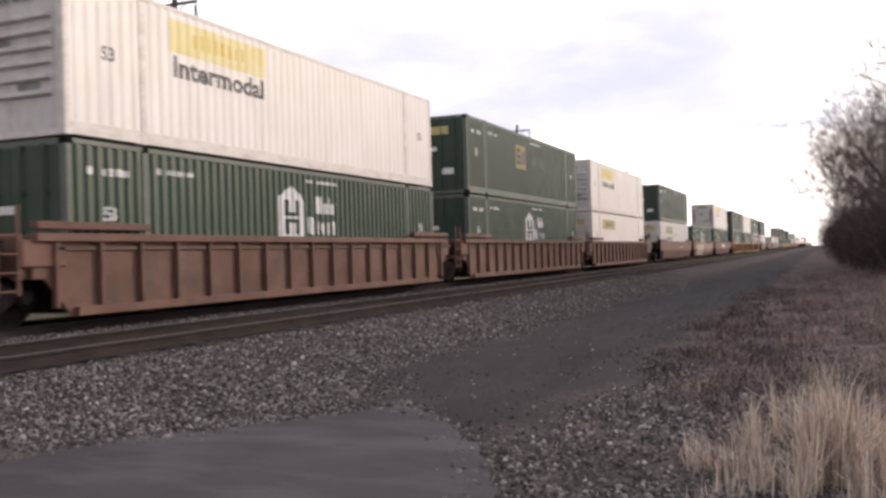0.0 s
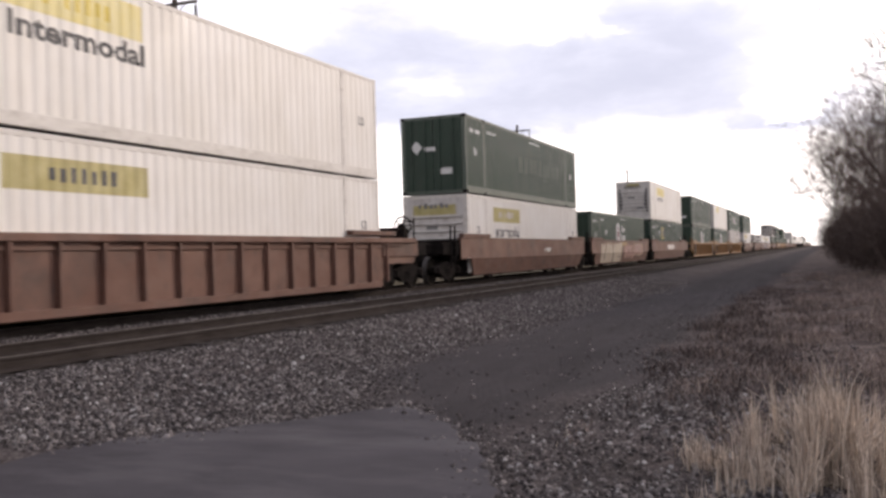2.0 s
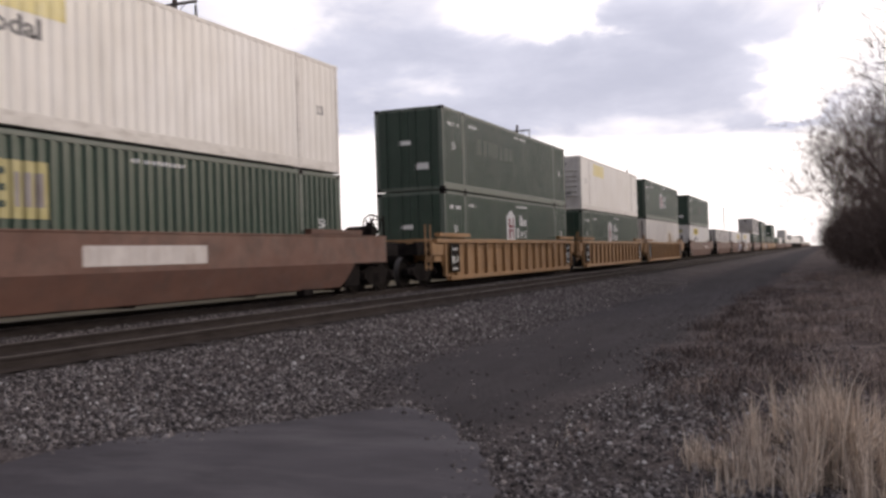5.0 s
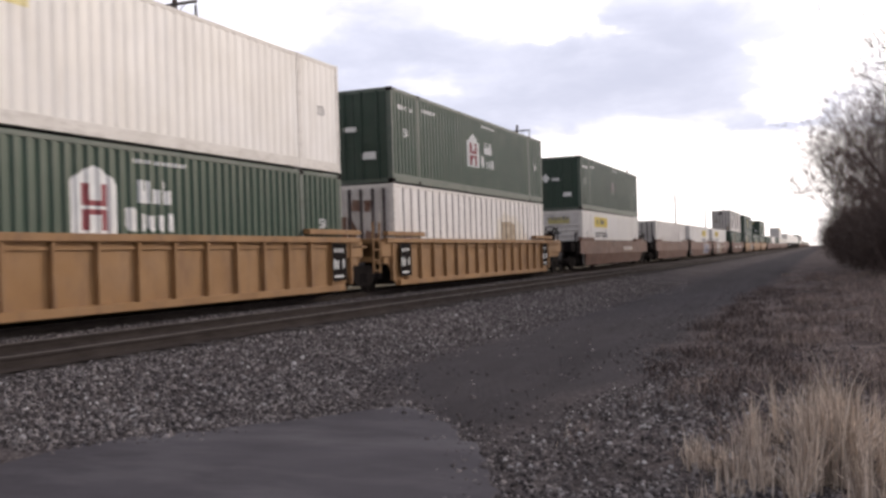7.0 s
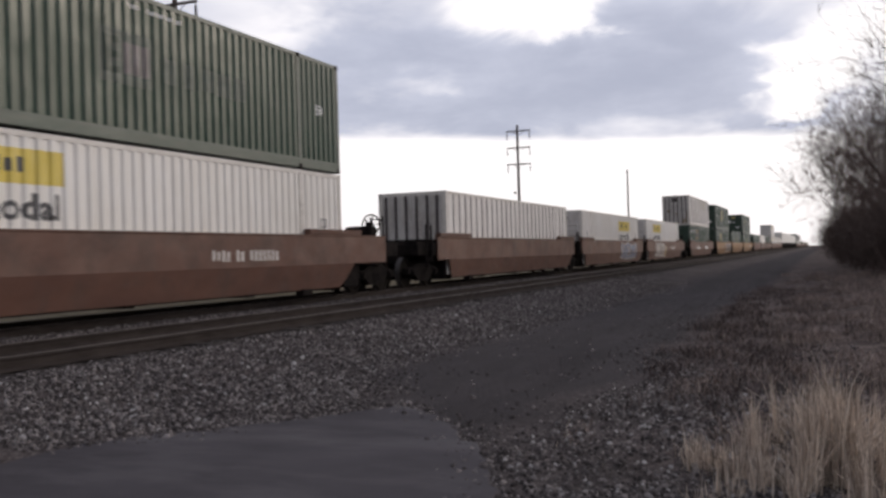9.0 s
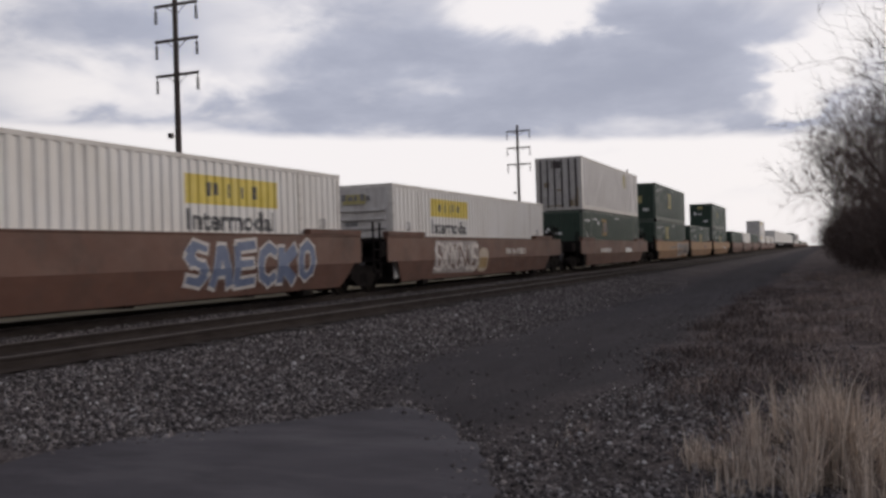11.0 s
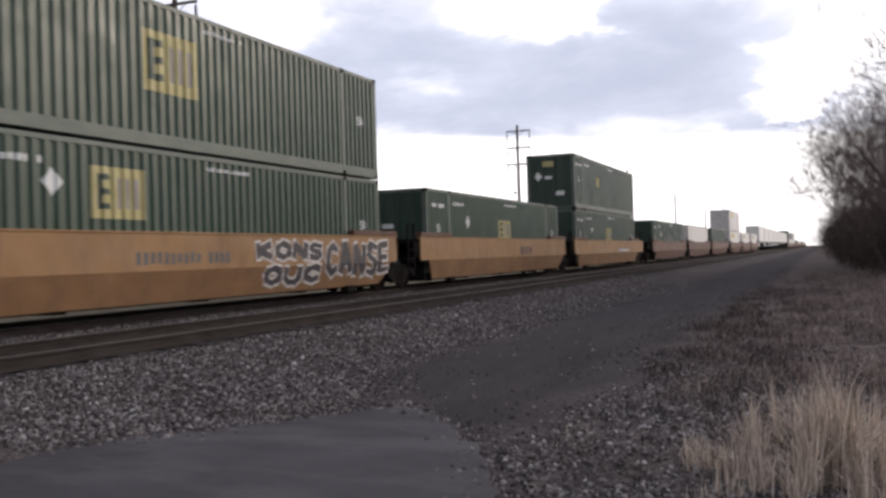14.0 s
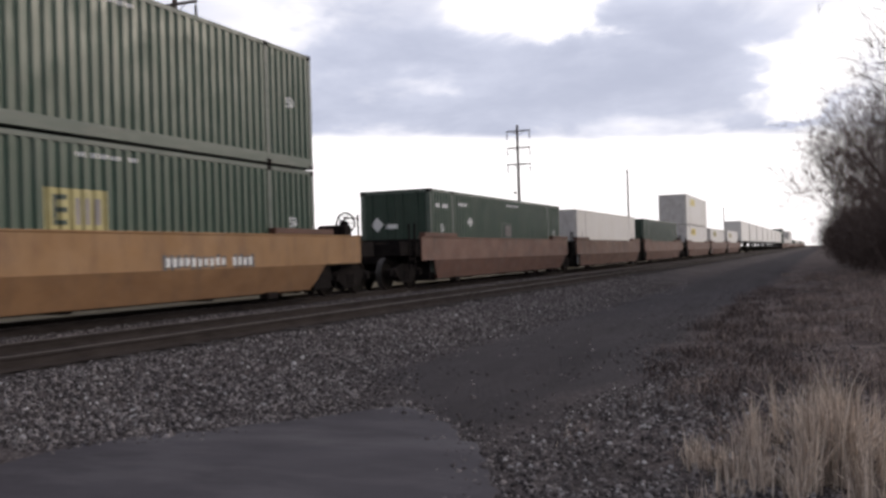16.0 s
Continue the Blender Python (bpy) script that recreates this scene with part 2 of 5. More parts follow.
M["tie"] = material("creosoted_tie", (0.042, 0.036, 0.034), (0.080, 0.070, 0.066), 0.95, glossy=0.04, scale=(2, 14, 8), bump=0.006, bump_scale=25, vary=0.25)
M["asphalt"] = material("worn_asphalt", (0.056, 0.051, 0.058), (0.094, 0.087, 0.097), 0.9, glossy=0.12, scale=(0.5, 0.9, 1), detail=9, dirt=(0.165, 0.155, 0.165), dirt_amount=0.75, dirt_scale=(0.5, 1.6, 1), bump=0.004, bump_scale=70)
M["pole"] = material("weathered_pole_timber", (0.055, 0.042, 0.038), (0.095, 0.075, 0.066), 0.85, scale=(9, 9, 0.7), bump=0.004, bump_scale=18)
M["insulator"] = material("dark_glazed_insulator", (0.035, 0.028, 0.03), (0.06, 0.05, 0.05), 0.3, scale=(6, 6, 6))
M["bark"] = material("bare_bark", (0.035, 0.025, 0.022), (0.07, 0.05, 0.043), 0.9, scale=(9, 9, 3), bump=0.004, bump_scale=30, vary=0.2)
M["twig"] = material("bare_twigs", (0.065, 0.046, 0.041), (0.13, 0.094, 0.083), 0.9, scale=(3, 3, 3), vary=0.2)


def blade_material(name, dark, light):
    m = bpy.data.materials.new(name)
    m.use_nodes = True
    nt = m.node_tree
    bs = nt.nodes["Principled BSDF"]
    bs.inputs["Roughness"].default_value = 0.85
    bs.inputs["Specular IOR Level"].default_value = 0.15
    geo, mx = nt.nodes.new("ShaderNodeNewGeometry"), nt.nodes.new("ShaderNodeMixRGB")
    mx.inputs[1].default_value, mx.inputs[2].default_value = (*dark, 1), (*light, 1)
    nt.links.new(geo.outputs["Random Per Island"], mx.inputs[0])
    nt.links.new(mx.outputs[0], bs.inputs["Base Color"])
    return m


M["straw"] = blade_material("dry_straw", (0.30, 0.24, 0.20), (0.88, 0.76, 0.64))
M["dark_weeds"] = blade_material("dark_rotten_weeds", (0.032, 0.025, 0.025), (0.22, 0.175, 0.165))
M["weeds"] = blade_material("dead_weeds", (0.055, 0.043, 0.040), (0.42, 0.335, 0.30))


def gravel_material():
    m = blade_material("loose_gravel", (0.053, 0.046, 0.046), (0.315, 0.284, 0.277))
    nt = m.node_tree
    geo = nt.nodes["Geometry"]
    r = nt.nodes.new("ShaderNodeMapRange")
    for k, x in zip(("From Min", "From Max", "To Min", "To Max"), (0.0, 1.0, 0.0, 1.0)):
        r.inputs[k].default_value = x
    p = nt.nodes.new("ShaderNodeMath")
    p.operation = "POWER"
    p.inputs[1].default_value = 2.2
    nt.links.new(geo.outputs["Random Per Island"], p.inputs[0])
    nt.links.new(p.outputs[0], nt.nodes["Mix (Legacy)"].inputs[0] if "Mix (Legacy)" in nt.nodes else [n for n in nt.nodes if n.bl_idname == "ShaderNodeMixRGB"][0].inputs[0])
    return m


M["gravel"] = gravel_material()
M["stones"] = blade_material("pale_loose_stones", (0.08, 0.071, 0.072), (0.55, 0.53, 0.52))


def ground_material():
    """Ballast along the tracks, a dark gravel lane beside them and a weedy verge, with ragged borders."""
    m = bpy.data.materials.new("ground_of_gravel_and_dead_grass")
    m.use_nodes = True
    nt = m.node_tree
    N, L = nt.nodes.new, nt.links.new
    bs = nt.nodes["Principled BSDF"]
    bs.inputs["Roughness"].default_value = 0.92
    bs.inputs["Specular IOR Level"].default_value = 0.06
    tc = N("ShaderNodeTexCoord")
    sep = N("ShaderNodeSeparateXYZ")
    L(tc.outputs["Object"], sep.inputs[0])

    def tex(scale, detail, rough=0.6, stretch=(1, 1, 1)):
        mp = N("ShaderNodeMapping")
        mp.inputs["Scale"].default_value = stretch
        L(tc.outputs["Object"], mp.inputs["Vector"])
        n = N("ShaderNodeTexNoise")
        n.inputs["Scale"].default_value, n.inputs["Detail"].default_value, n.inputs["Roughness"].default_value = scale, detail, rough
        L(mp.outputs[0], n.inputs["Vector"])
        return n.outputs["Fac"]

    def span(v, x0, x1, y0=0.0, y1=1.0):
        r = N("ShaderNodeMapRange")
        L(v, r.inputs["Value"])
        for k, x in zip(("From Min", "From Max", "To Min", "To Max"), (x0, x1, y0, y1)):
            r.inputs[k].default_value = x
        return r.outputs[0]

    def add(a, b, op="ADD"):
        n = N("ShaderNodeMath")
        n.operation = op
        for i, v in enumerate((a, b)):
            if isinstance(v, (int, float)):
                n.inputs[i].default_value = v
            else:
                L(v, n.inputs[i])
        return n.outputs[0]

    def two(fac, c0, c1):
        n = N("ShaderNodeMixRGB")
        L(fac, n.inputs[0])
        for i, c in ((1, c0), (2, c1)):
            if isinstance(c, tuple):
                n.inputs[i].default_value = (*c, 1)
            else:
                L(c, n.inputs[i])
        return n.outputs[0]

    vor = N("ShaderNodeTexVoronoi")
    vor.inputs["Scale"].default_value = 30.0
    L(tc.outputs["Object"], vor.inputs["Vector"])
    sepc = N("ShaderNodeSeparateColor")
    L(vor.outputs["Color"], sepc.inputs[0])
    pebble = add(sepc.outputs[0], 1.6, "POWER")
    ballast = two(pebble, (0.068, 0.057, 0.058), (0.195, 0.168, 0.164))
    ballast = two(span(tex(0.6, 5), 0.4, 0.7), ballast, two(pebble, (0.04, 0.035, 0.035), (0.11, 0.096, 0.092)))
    lane = two(span(tex(1.2, 8, 0.65, (1, 0.18, 1)), 0.3, 0.7), (0.052, 0.047, 0.050), (0.084, 0.076, 0.080))
    lane = two(span(tex(38, 4), 0.55, 0.8, 0, 0.55), lane, (0.11, 0.098, 0.094))
    weeds = two(span(tex(4.5, 10, 0.75), 0.36, 0.66), (0.034, 0.027, 0.027), (0.29, 0.235, 0.22))
    weeds = two(span(tex(0.9, 6), 0.46, 0.60, 0, 0.75), weeds, two(span(tex(9, 8, 0.7), 0.35, 0.65), (0.030, 0.023, 0.022), (0.085, 0.066, 0.062)))
    wob = add(sep.outputs[0], add(add(tex(0.55, 5), 0.5, "SUBTRACT"), 2.0, "MULTIPLY"))
    wob2 = add(sep.outputs[0], add(add(tex(0.8, 6), 0.5, "SUBTRACT"), 1.3, "MULTIPLY"))
    near = span(sep.outputs[1], 7.5, 11.5, 2.2, 0.0)
    col = two(span(add(wob2, near, "SUBTRACT"), -6.3, -5.2), ballast, lane)
    # loose stones where the lane ends, then dead grass
    shore = span(sep.outputs[1], 9.0, 14.0, 0.0, 1.15)
    col = two(span(add(wob, shore, "SUBTRACT"), -3.1, -2.1), col, ballast)
    col = two(span(add(wob, shore, "ADD"), -1.3, -0.55), col, weeds)
    # oily, dusty track beds; under the train the cars' shade is coloured in too
    wob3 = add(sep.outputs[0], add(add(tex(0.8, 6), 0.5, "SUBTRACT"), 0.7, "MULTIPLY"))
    soot_shade = add(add(span(wob3, -8.1, -7.6), add(span(wob3, -10.75, -10.4, 1, 0), span(wob3, -12.75, -12.5, 0, 1), "MULTIPLY"), "MAXIMUM"), 0.0)
    col = two(soot_shade, two(span(tex(2.0, 6), 0.35, 0.65), (0.044, 0.039, 0.038), (0.083, 0.073, 0.070)), col)
    field = two(span(tex(0.05, 6), 0.4, 0.6), (0.10, 0.085, 0.06), (0.15, 0.125, 0.085))
    col = two(span(sep.outputs[0], -19.0, -17.5), field, col)
    L(col, bs.inputs["Base Color"])
    bp = N("ShaderNodeBump")
    bp.inputs["Distance"].default_value = 0.035
    L(add(add(pebble, 0.6, "MULTIPLY"), tex(25, 6), "ADD"), bp.inputs["Height"])
    L(bp.outputs[0], bs.inputs["Normal"])
    return m


M["ground"] = ground_material()


# ---------------------------------------------------------------- mesh tools
def box(bm, x0, x1, y0, y1, z0, z1, bevel=0.0):
    vs = [bm.verts.new((x, y, z)) for z in (z0, z1) for y in (y0, y1) for x in (x0, x1)]
    for f in ((0, 2, 3, 1), (4, 5, 7, 6), (0, 1, 5, 4), (2, 6, 7, 3), (0, 4, 6, 2), (1, 3, 7, 5)):
        bm.faces.new([vs[i] for i in f])
    if bevel:
        es = {e for v in vs for e in v.link_edges}
        bmesh.ops.bevel(bm, geom=list(es), offset=bevel, segments=1, affect="EDGES")


def extrude_profile(bm, pts, a, b, axis="y"):
    """A closed outline (x, z) or (y, z) swept along the other level axis from a to b."""
    def at(p, t):
        return (p[0], t, p[1]) if axis == "y" else (t, p[0], p[1])
    r0 = [bm.verts.new(at(p, a)) for p in pts]
    r1 = [bm.verts.new(at(p, b)) for p in pts]
    n = len(pts)
    for i in range(n):
        bm.faces.new((r0[i], r0[(i + 1) % n], r1[(i + 1) % n], r1[i]))
    bm.faces.new(r0[::-1])
    bm.faces.new(r1)


def rod(bm, p, q, r, sides=8, r2=None):
    p, q = Vector(p), Vector(q)
    d = q - p
    m = Matrix.Translation((p + q) / 2) @ d.to_track_quat("Z", "Y").to_matrix().to_4x4()
    bmesh.ops.create_cone(bm, cap_ends=True, segments=sides, radius1=r, radius2=r if r2 is None else r2, depth=d.length, matrix=m)


def finish(bm, name):
    bmesh.ops.recalc_face_normals(bm, faces=bm.faces)
    me = bpy.data.meshes.new(name)
    bm.to_mesh(me)
    bm.free()
    return me


def part(name, bm, mat, parent=None, label=""):
    """Links a bmesh, or a ready mesh, as one mesh object under a thing or a part."""
    me = finish(bm, name) if isinstance(bm, bmesh.types.BMesh) else bm
    if mat is not None and not me.materials:
        for x in (mat if isinstance(mat, (list, tuple)) else (mat,)):
            me.materials.append(x)
    ob = new(name, me)
    ob.parent = parent
    if label:
        ob["label"] = label
    return ob


def thing(name, label, category, group="", kind=""):
    return tagged(new(name), label, category, group, kind)


_cache = {}


def cached(key, build, *args):
    """The one mesh that all alike pieces share."""
    if key not in _cache:
        bm = bmesh.new()
        build(bm, *args)
        _cache[key] = finish(bm, key)
    return _cache[key]


# ---------------------------------------------------------------- ground and tracks
def ground_height(x, y):
    for (a, za), (b, zb) in (((-17.6, -0.85), (-16.2, -0.22)), ((-16.2, -0.22), (-12.48, -0.20)), ((-12.48, -0.20), (-12.3, -0.15)), ((-12.3, -0.15), (-11.5, -0.15)), ((-11.5, -0.15), (-11.0, -0.20)), ((-11.0, -0.20), (-7.8, -0.195)), ((-7.8, -0.195), (-6.7, -0.48)), ((-6.7, -0.48), (-5.6, GROUND)), ((-5.6, GROUND), (-0.6, GROUND)), ((-0.6, GROUND), (2.5, -0.42))):
        if a <= x <= b:
            z = za + (zb - za) * (x - a) / (b - a)
            break
    else:
        z = -0.85 if x < -17.6 else -0.42
    if -16 < x < -7.8:
        return z
    near = max(0.0, 1 - abs(y) / 120)
    rough = 0.018 + 0.085 * max(0.0, min(1.0, (x + 2.3) / 1.2))
    return z + near * rough * (noise.noise((x * 0.9, y * 0.7, 0)) + 0.55 * noise.noise((x * 2.9, y * 2.4, 3)))


def build_ground():
    def steps(spans):
        out = []
        for a, b, n in spans:
            out += [a + (b - a) * i / n for i in range(n)]
        return out + [spans[-1][1]]
    xs = steps([(-3000, -300, 6), (-300, -40, 8), (-40, -17.6, 6), (-17.6, -16.2, 4), (-16.2, -7.8, 56), (-7.8, -5.6, 10), (-5.6, 3.5, 46), (3.5, 40, 8), (40, 3000, 8)])
    ys = steps([(-3000, -30, 6), (-30, 2, 12), (2, 30, 110), (30, 120, 70), (120, 400, 14), (400, 4000, 10)])
    v = [(x, y, ground_height(x, y)) for y in ys for x in xs]
    n = len(xs)
    f = [(j * n + i, j * n + i + 1, (j + 1) * n + i + 1, (j + 1) * n + i) for j in range(len(ys) - 1) for i in range(n - 1)]
    me = bpy.data.meshes.new("ground")
    me.from_pydata(v, [], f)
    for p in me.polygons:
        p.use_smooth = True
    tagged(part("ground", me, M["ground"]), "stony ground with a dark gravel lane and dead grass verge", "ground", kind="structure")


build_ground()


def build_apron():
    """The end of a worn asphalt approach that stops short of the ballast."""
    outline = [(-6.9, -6.0), (-6.75, 0.0), (-6.6, 4.0), (-6.45, 5.8), (-5.9, 6.35), (-5.25, 6.9), (-4.6, 7.7), (-4.05, 8.55), (-3.5, 8.15), (-3.0, 7.45), (-2.55, 6.75), (-2.2, 6.0), (-1.9, 5.35), (-1.75, 4.0), (-1.7, 0.0), (-1.7, -6.0)]
    pts = []
    rnd = random.Random(4)
    for (a, b), (c, d) in zip(outline, outline[1:] + outline[:1]):
        k = max(2, int(math.hypot(c - a, d - b) / 0.12))
        for i in range(k):
            t = i / k
            pts.append((a + (c - a) * t + rnd.uniform(-0.05, 0.05), b + (d - b) * t + rnd.uniform(-0.05, 0.05)))
    bm = bmesh.new()
    top = [bm.verts.new((x, y, GROUND + 0.022)) for x, y in pts]
    cx, cy = sum(p[0] for p in pts) / len(pts), sum(p[1] for p in pts) / len(pts)
    low = [bm.verts.new((x + (x - cx) * 0.02, y + (y - cy) * 0.02, GROUND - 0.08)) for x, y in pts]
    bm.faces.new(top)
    n = len(pts)
    for i in range(n):
        bm.faces.new((top[i], low[i], low[(i + 1) % n], top[(i + 1) % n]))
    bmesh.ops.triangulate(bm, faces=[f for f in bm.faces if len(f.verts) > 4])
    tagged(part("asphalt_apron", bm, M["asphalt"]), "worn grey asphalt apron ending in gravel beside the tracks", "pavement", kind="structure")


build_apron()


def rail_mesh(bm):
    prof = [(-0.07, -0.17), (0.07, -0.17), (0.07, -0.155), (0.012, -0.13), (0.012, -0.045), (0.036, -0.035), (0.036, -0.004), (0.028, 0.0), (-0.028, 0.0), (-0.036, -0.004), (-0.036, -0.035), (-0.012, -0.045), (-0.012, -0.13), (-0.07, -0.155)]
    ys = [-40, 0, 20, 60, 150, 400, 1500]
    rings = [[bm.verts.new((x, y, z)) for x, z in prof] for y in ys]
    for a, b in zip(rings, rings[1:]):
        for i in range(len(prof)):
            f = bm.faces.new((a[i], a[(i + 1) % 14], b[(i + 1) % 14], b[i]))
            f.material_index = 1 if i in (6, 7, 8) else 0


def tie_mesh(bm):
    box(bm, -1.3, 1.3, -0.115, 0.115, -0.33, -0.172, 0.012)


def build_track(x, label, count, first):
    t = thing("railway_track", label, "railway track", kind="structure")
    t.location = (x, 0, 0)
    for sx in (-0.753, 0.753):
        r = part("rail", cached("rail", rail_mesh), [M["rail"], M["rail_top"]], t)
        r.location.x = sx
    rnd = random.Random(int(-x))
    for i in range(count):
        o = part("tie", cached("tie", tie_mesh), M["tie"], t)
        o.location = (rnd.uniform(-0.03, 0.03), first + i * 0.5, rnd.uniform(-0.008, 0.012))
        o.rotation_euler = (0, 0, rnd.uniform(-0.02, 0.02))
    v, f = [], []
    for i in range(700):
        y = first + (count + i) * 0.5
        b = len(v)
        v += [(sx, y + sy, z) for z in (-0.33, -0.172) for sy in (-0.115, 0.115) for sx in (-1.3, 1.3)]
        f += [tuple(b + k for k in q) for q in ((4, 5, 7, 6), (0, 1, 5, 4), (2, 6, 7, 3), (0, 4, 6, 2), (1, 3, 7, 5))]
    me = bpy.data.meshes.new("far_ties")
    me.from_pydata(v, [], f)
    tagged(part("far_ties", me, M["tie"], t), kind="stuff")


build_track(TRACK_X, "railway track with rusty rails on dark timber ties", 90, 4.0)
build_track(SIDING_X, "empty rusty railway track on dark ties in ballast", 180, 2.0)


def scatter_mesh(name, centres, sizes, seed):
    """Small angular stones, joined."""
    rs = np.random.RandomState(seed)
    g = (1 + 5 ** 0.5) / 2
    bv = np.array([(-1, g, 0), (1, g, 0), (-1, -g, 0), (1, -g, 0), (0, -1, g), (0, 1, g), (0, -1, -g), (0, 1, -g), (g, 0, -1), (g, 0, 1), (-g, 0, -1), (-g, 0, 1)]) / 1.9
    bf = np.array([(0, 11, 5), (0, 5, 1), (0, 1, 7), (0, 7, 10), (0, 10, 11), (1, 5, 9), (5, 11, 4), (11, 10, 2), (10, 7, 6), (7, 1, 8), (3, 9, 4), (3, 4, 2), (3, 2, 6), (3, 6, 8), (3, 8, 9), (4, 9, 5), (2, 4, 11), (6, 2, 10), (8, 6, 7), (9, 8, 1)])
    n = len(centres)
    q = rs.normal(size=(n, 4))
    q /= np.linalg.norm(q, axis=1)[:, None]
    w, x, y, z = q.T
    R = np.stack([1 - 2 * (y * y + z * z), 2 * (x * y - z * w), 2 * (x * z + y * w), 2 * (x * y + z * w), 1 - 2 * (x * x + z * z), 2 * (y * z - x * w), 2 * (x * z - y * w), 2 * (y * z + x * w), 1 - 2 * (x * x + y * y)], -1).reshape(n, 3, 3)
    sc = sizes[:, None] * rs.uniform(0.6, 1.3, (n, 3))
    loc = bv[None] * rs.uniform(0.75, 1.2, (n, 12, 1)) * sc[:, None, :]
    v = np.einsum("nij,nkj->nki", R, loc) + centres[:, None, :]
    f = (bf[None] + 12 * np.arange(n)[:, None, None]).reshape(-1, 3)
    me = bpy.data.meshes.new(name)
    me.from_pydata(v.reshape(-1, 3).tolist(), [], f.tolist())
    return me


def lay_stones(name, label, count, x0, x1, y0, y1, small, large, seed, keep=None, mat="gravel"):
    rs = np.random.RandomState(seed)
    c, s = [], []
    while len(c) < count:
        x = rs.uniform(x0, x1)
        y = y0 + (y1 - y0) * rs.uniform() ** 2.1
        if keep and not keep(x, y, rs.uniform()):
            continue
        r = rs.uniform(small, large) * (1.0 if rs.uniform() < 0.93 else 1.6)
        c.append((x, y, ground_height(x, y) + r * 0.2))
        s.append(r)
    me = scatter_mesh(name, np.array(c), np.array(s), seed)
    tagged(part(name, me, M[mat]), label, "gravel", kind="stuff")


def off_rails(x, y, u):
    return -12.42 < x < -10.55 or (u < 0.12 and min(abs(x - SIDING_X - 0.753), abs(x - SIDING_X + 0.753)) > 0.12)


def verge(x, y, u):
    e = -1.6 + 0.5 * noise.noise((y * 0.4, 5, 0))
    if x < -1.75 and y < 5.6 + (-1.75 - x) * 1.6:
        return False
    if u * 1.0001 > max(0.10, min(1.0, (15.5 - y) / 4.5)):
        return False
    return u < (1.0 if x > e - 0.7 else 0.05) * (0.35 + 0.65 * (noise.noise((x * 0.9, y * 0.5, 7)) > -0.1))


def edge_fill(x, y, u):
    # thins out over the lane, and runs up to the asphalt near by
    if y < 5.9 + (x + 6.45) * 1.1:
        return False
    end = -5.3 + 2.0 * max(0.0, min(1.0, (11.5 - y) / 4.0))
    return u < max(0.012, min(1.0, (end - x) / 1.0 + 0.35 * noise.noise((x, y * 0.4, 0))))


lay_stones("ballast_stones", "grey-brown crushed ballast stones beside the rails", 30000, -8.25, -3.0, 4.6, 42.0, 0.011, 0.026, 11, edge_fill)
lay_stones("ballast_between_ties", "grey-brown crushed ballast stones between the ties", 12000, -12.42, -7.8, 7.0, 45.0, 0.014, 0.028, 12, off_rails)
def apron_edge(x, y, u):
    line = [(-6.45, 5.8), (-5.25, 6.9), (-4.05, 8.55), (-3.0, 7.45), (-2.2, 6.0), (-1.75, 4.0)]
    best = 9.0
    for (a, b), (c, d) in zip(line, line[1:]):
        t = max(0.0, min(1.0, ((x - a) * (c - a) + (y - b) * (d - b)) / ((c - a) ** 2 + (d - b) ** 2)))
        best = min(best, math.hypot(x - a - t * (c - a), y - b - t * (d - b)))
    return u < math.exp(-(best / 0.22) ** 2)


lay_stones("apron_edge_stones", "small loose stones spilling over the asphalt edge", 2600, -6.9, -1.4, 4.2, 9.2, 0.008, 0.024, 14, apron_edge)
lay_stones("pale_stones", "scattered larger pale stones on the lane edge", 1500, -2.3, 0.2, 4.7, 12.0, 0.009, 0.023, 15, verge, "stones")
lay_stones("pale_ballast_stones", "scattered pale stones on the ballast slope", 700, -8.0, -5.4, 5.5, 24.0, 0.014, 0.026, 16, edge_fill, "stones")
lay_stones("loose_stones", "loose grey stones on the lane edge", 22000, -3.1, 0.4, 4.6, 36.0, 0.007, 0.020, 13, verge)


# ---------------------------------------------------------------- grass
def blades(name, label, count, place, low, high, width, mat, seed, lean=0.35):
    rs = np.random.RandomState(seed)
    v, f = [], []
    for _ in range(count):
        x, y, h = place(rs)
        z = ground_height(x, y) - 0.01
        h *= rs.uniform(low, high)
        a = rs.uniform(0, 2 * math.pi)
        d = rs.normal(0, lean)
        e = rs.normal(0, lean)
        w = width * rs.uniform(0.6, 1.3)
        wx, wy = math.cos(a) * w, math.sin(a) * w
        b = len(v)
        for t, k in ((0, 1.0), (0.4, 0.85), (0.75, 0.6)):
            cx, cy, cz = x + d * h * t * t, y + e * h * t * t, z + h * t
            v += [(cx - wx * k, cy - wy * k, cz), (cx + wx * k, cy + wy * k, cz)]
        v.append((x + d * h * 1.15, y + e * h * 1.15, z + h * (1 - 0.25 * min(1, abs(d) + abs(e)))))
        f += [(b, b + 1, b + 3, b + 2), (b + 2, b + 3, b + 5, b + 4), (b + 4, b + 5, b + 6)]
    me = bpy.data.meshes.new(name)
    me.from_pydata(v, [], f)
    tagged(part(name, me, mat), label, "grass", kind="stuff")


def make_tufts():
    r = random.Random(5)
    out = [(r.gauss(-0.03, 0.085), r.gauss(6.6, 0.25), r.uniform(0.60, 0.86), 3.0) for _ in range(11)]
    out += [(r.uniform(0.14, 0.60), r.uniform(5.8, 7.2), r.uniform(0.36, 0.60), 1.6) for _ in range(14)]
    out += [(r.uniform(-0.62, -0.1), r.uniform(5.7, 7.9), r.uniform(0.20, 0.58), 1.0) for _ in range(22)]
    out += [(r.uniform(-1.1, -0.5), r.uniform(5.6, 7.2), r.uniform(0.10, 0.28), 0.6) for _ in range(20)]
    return out


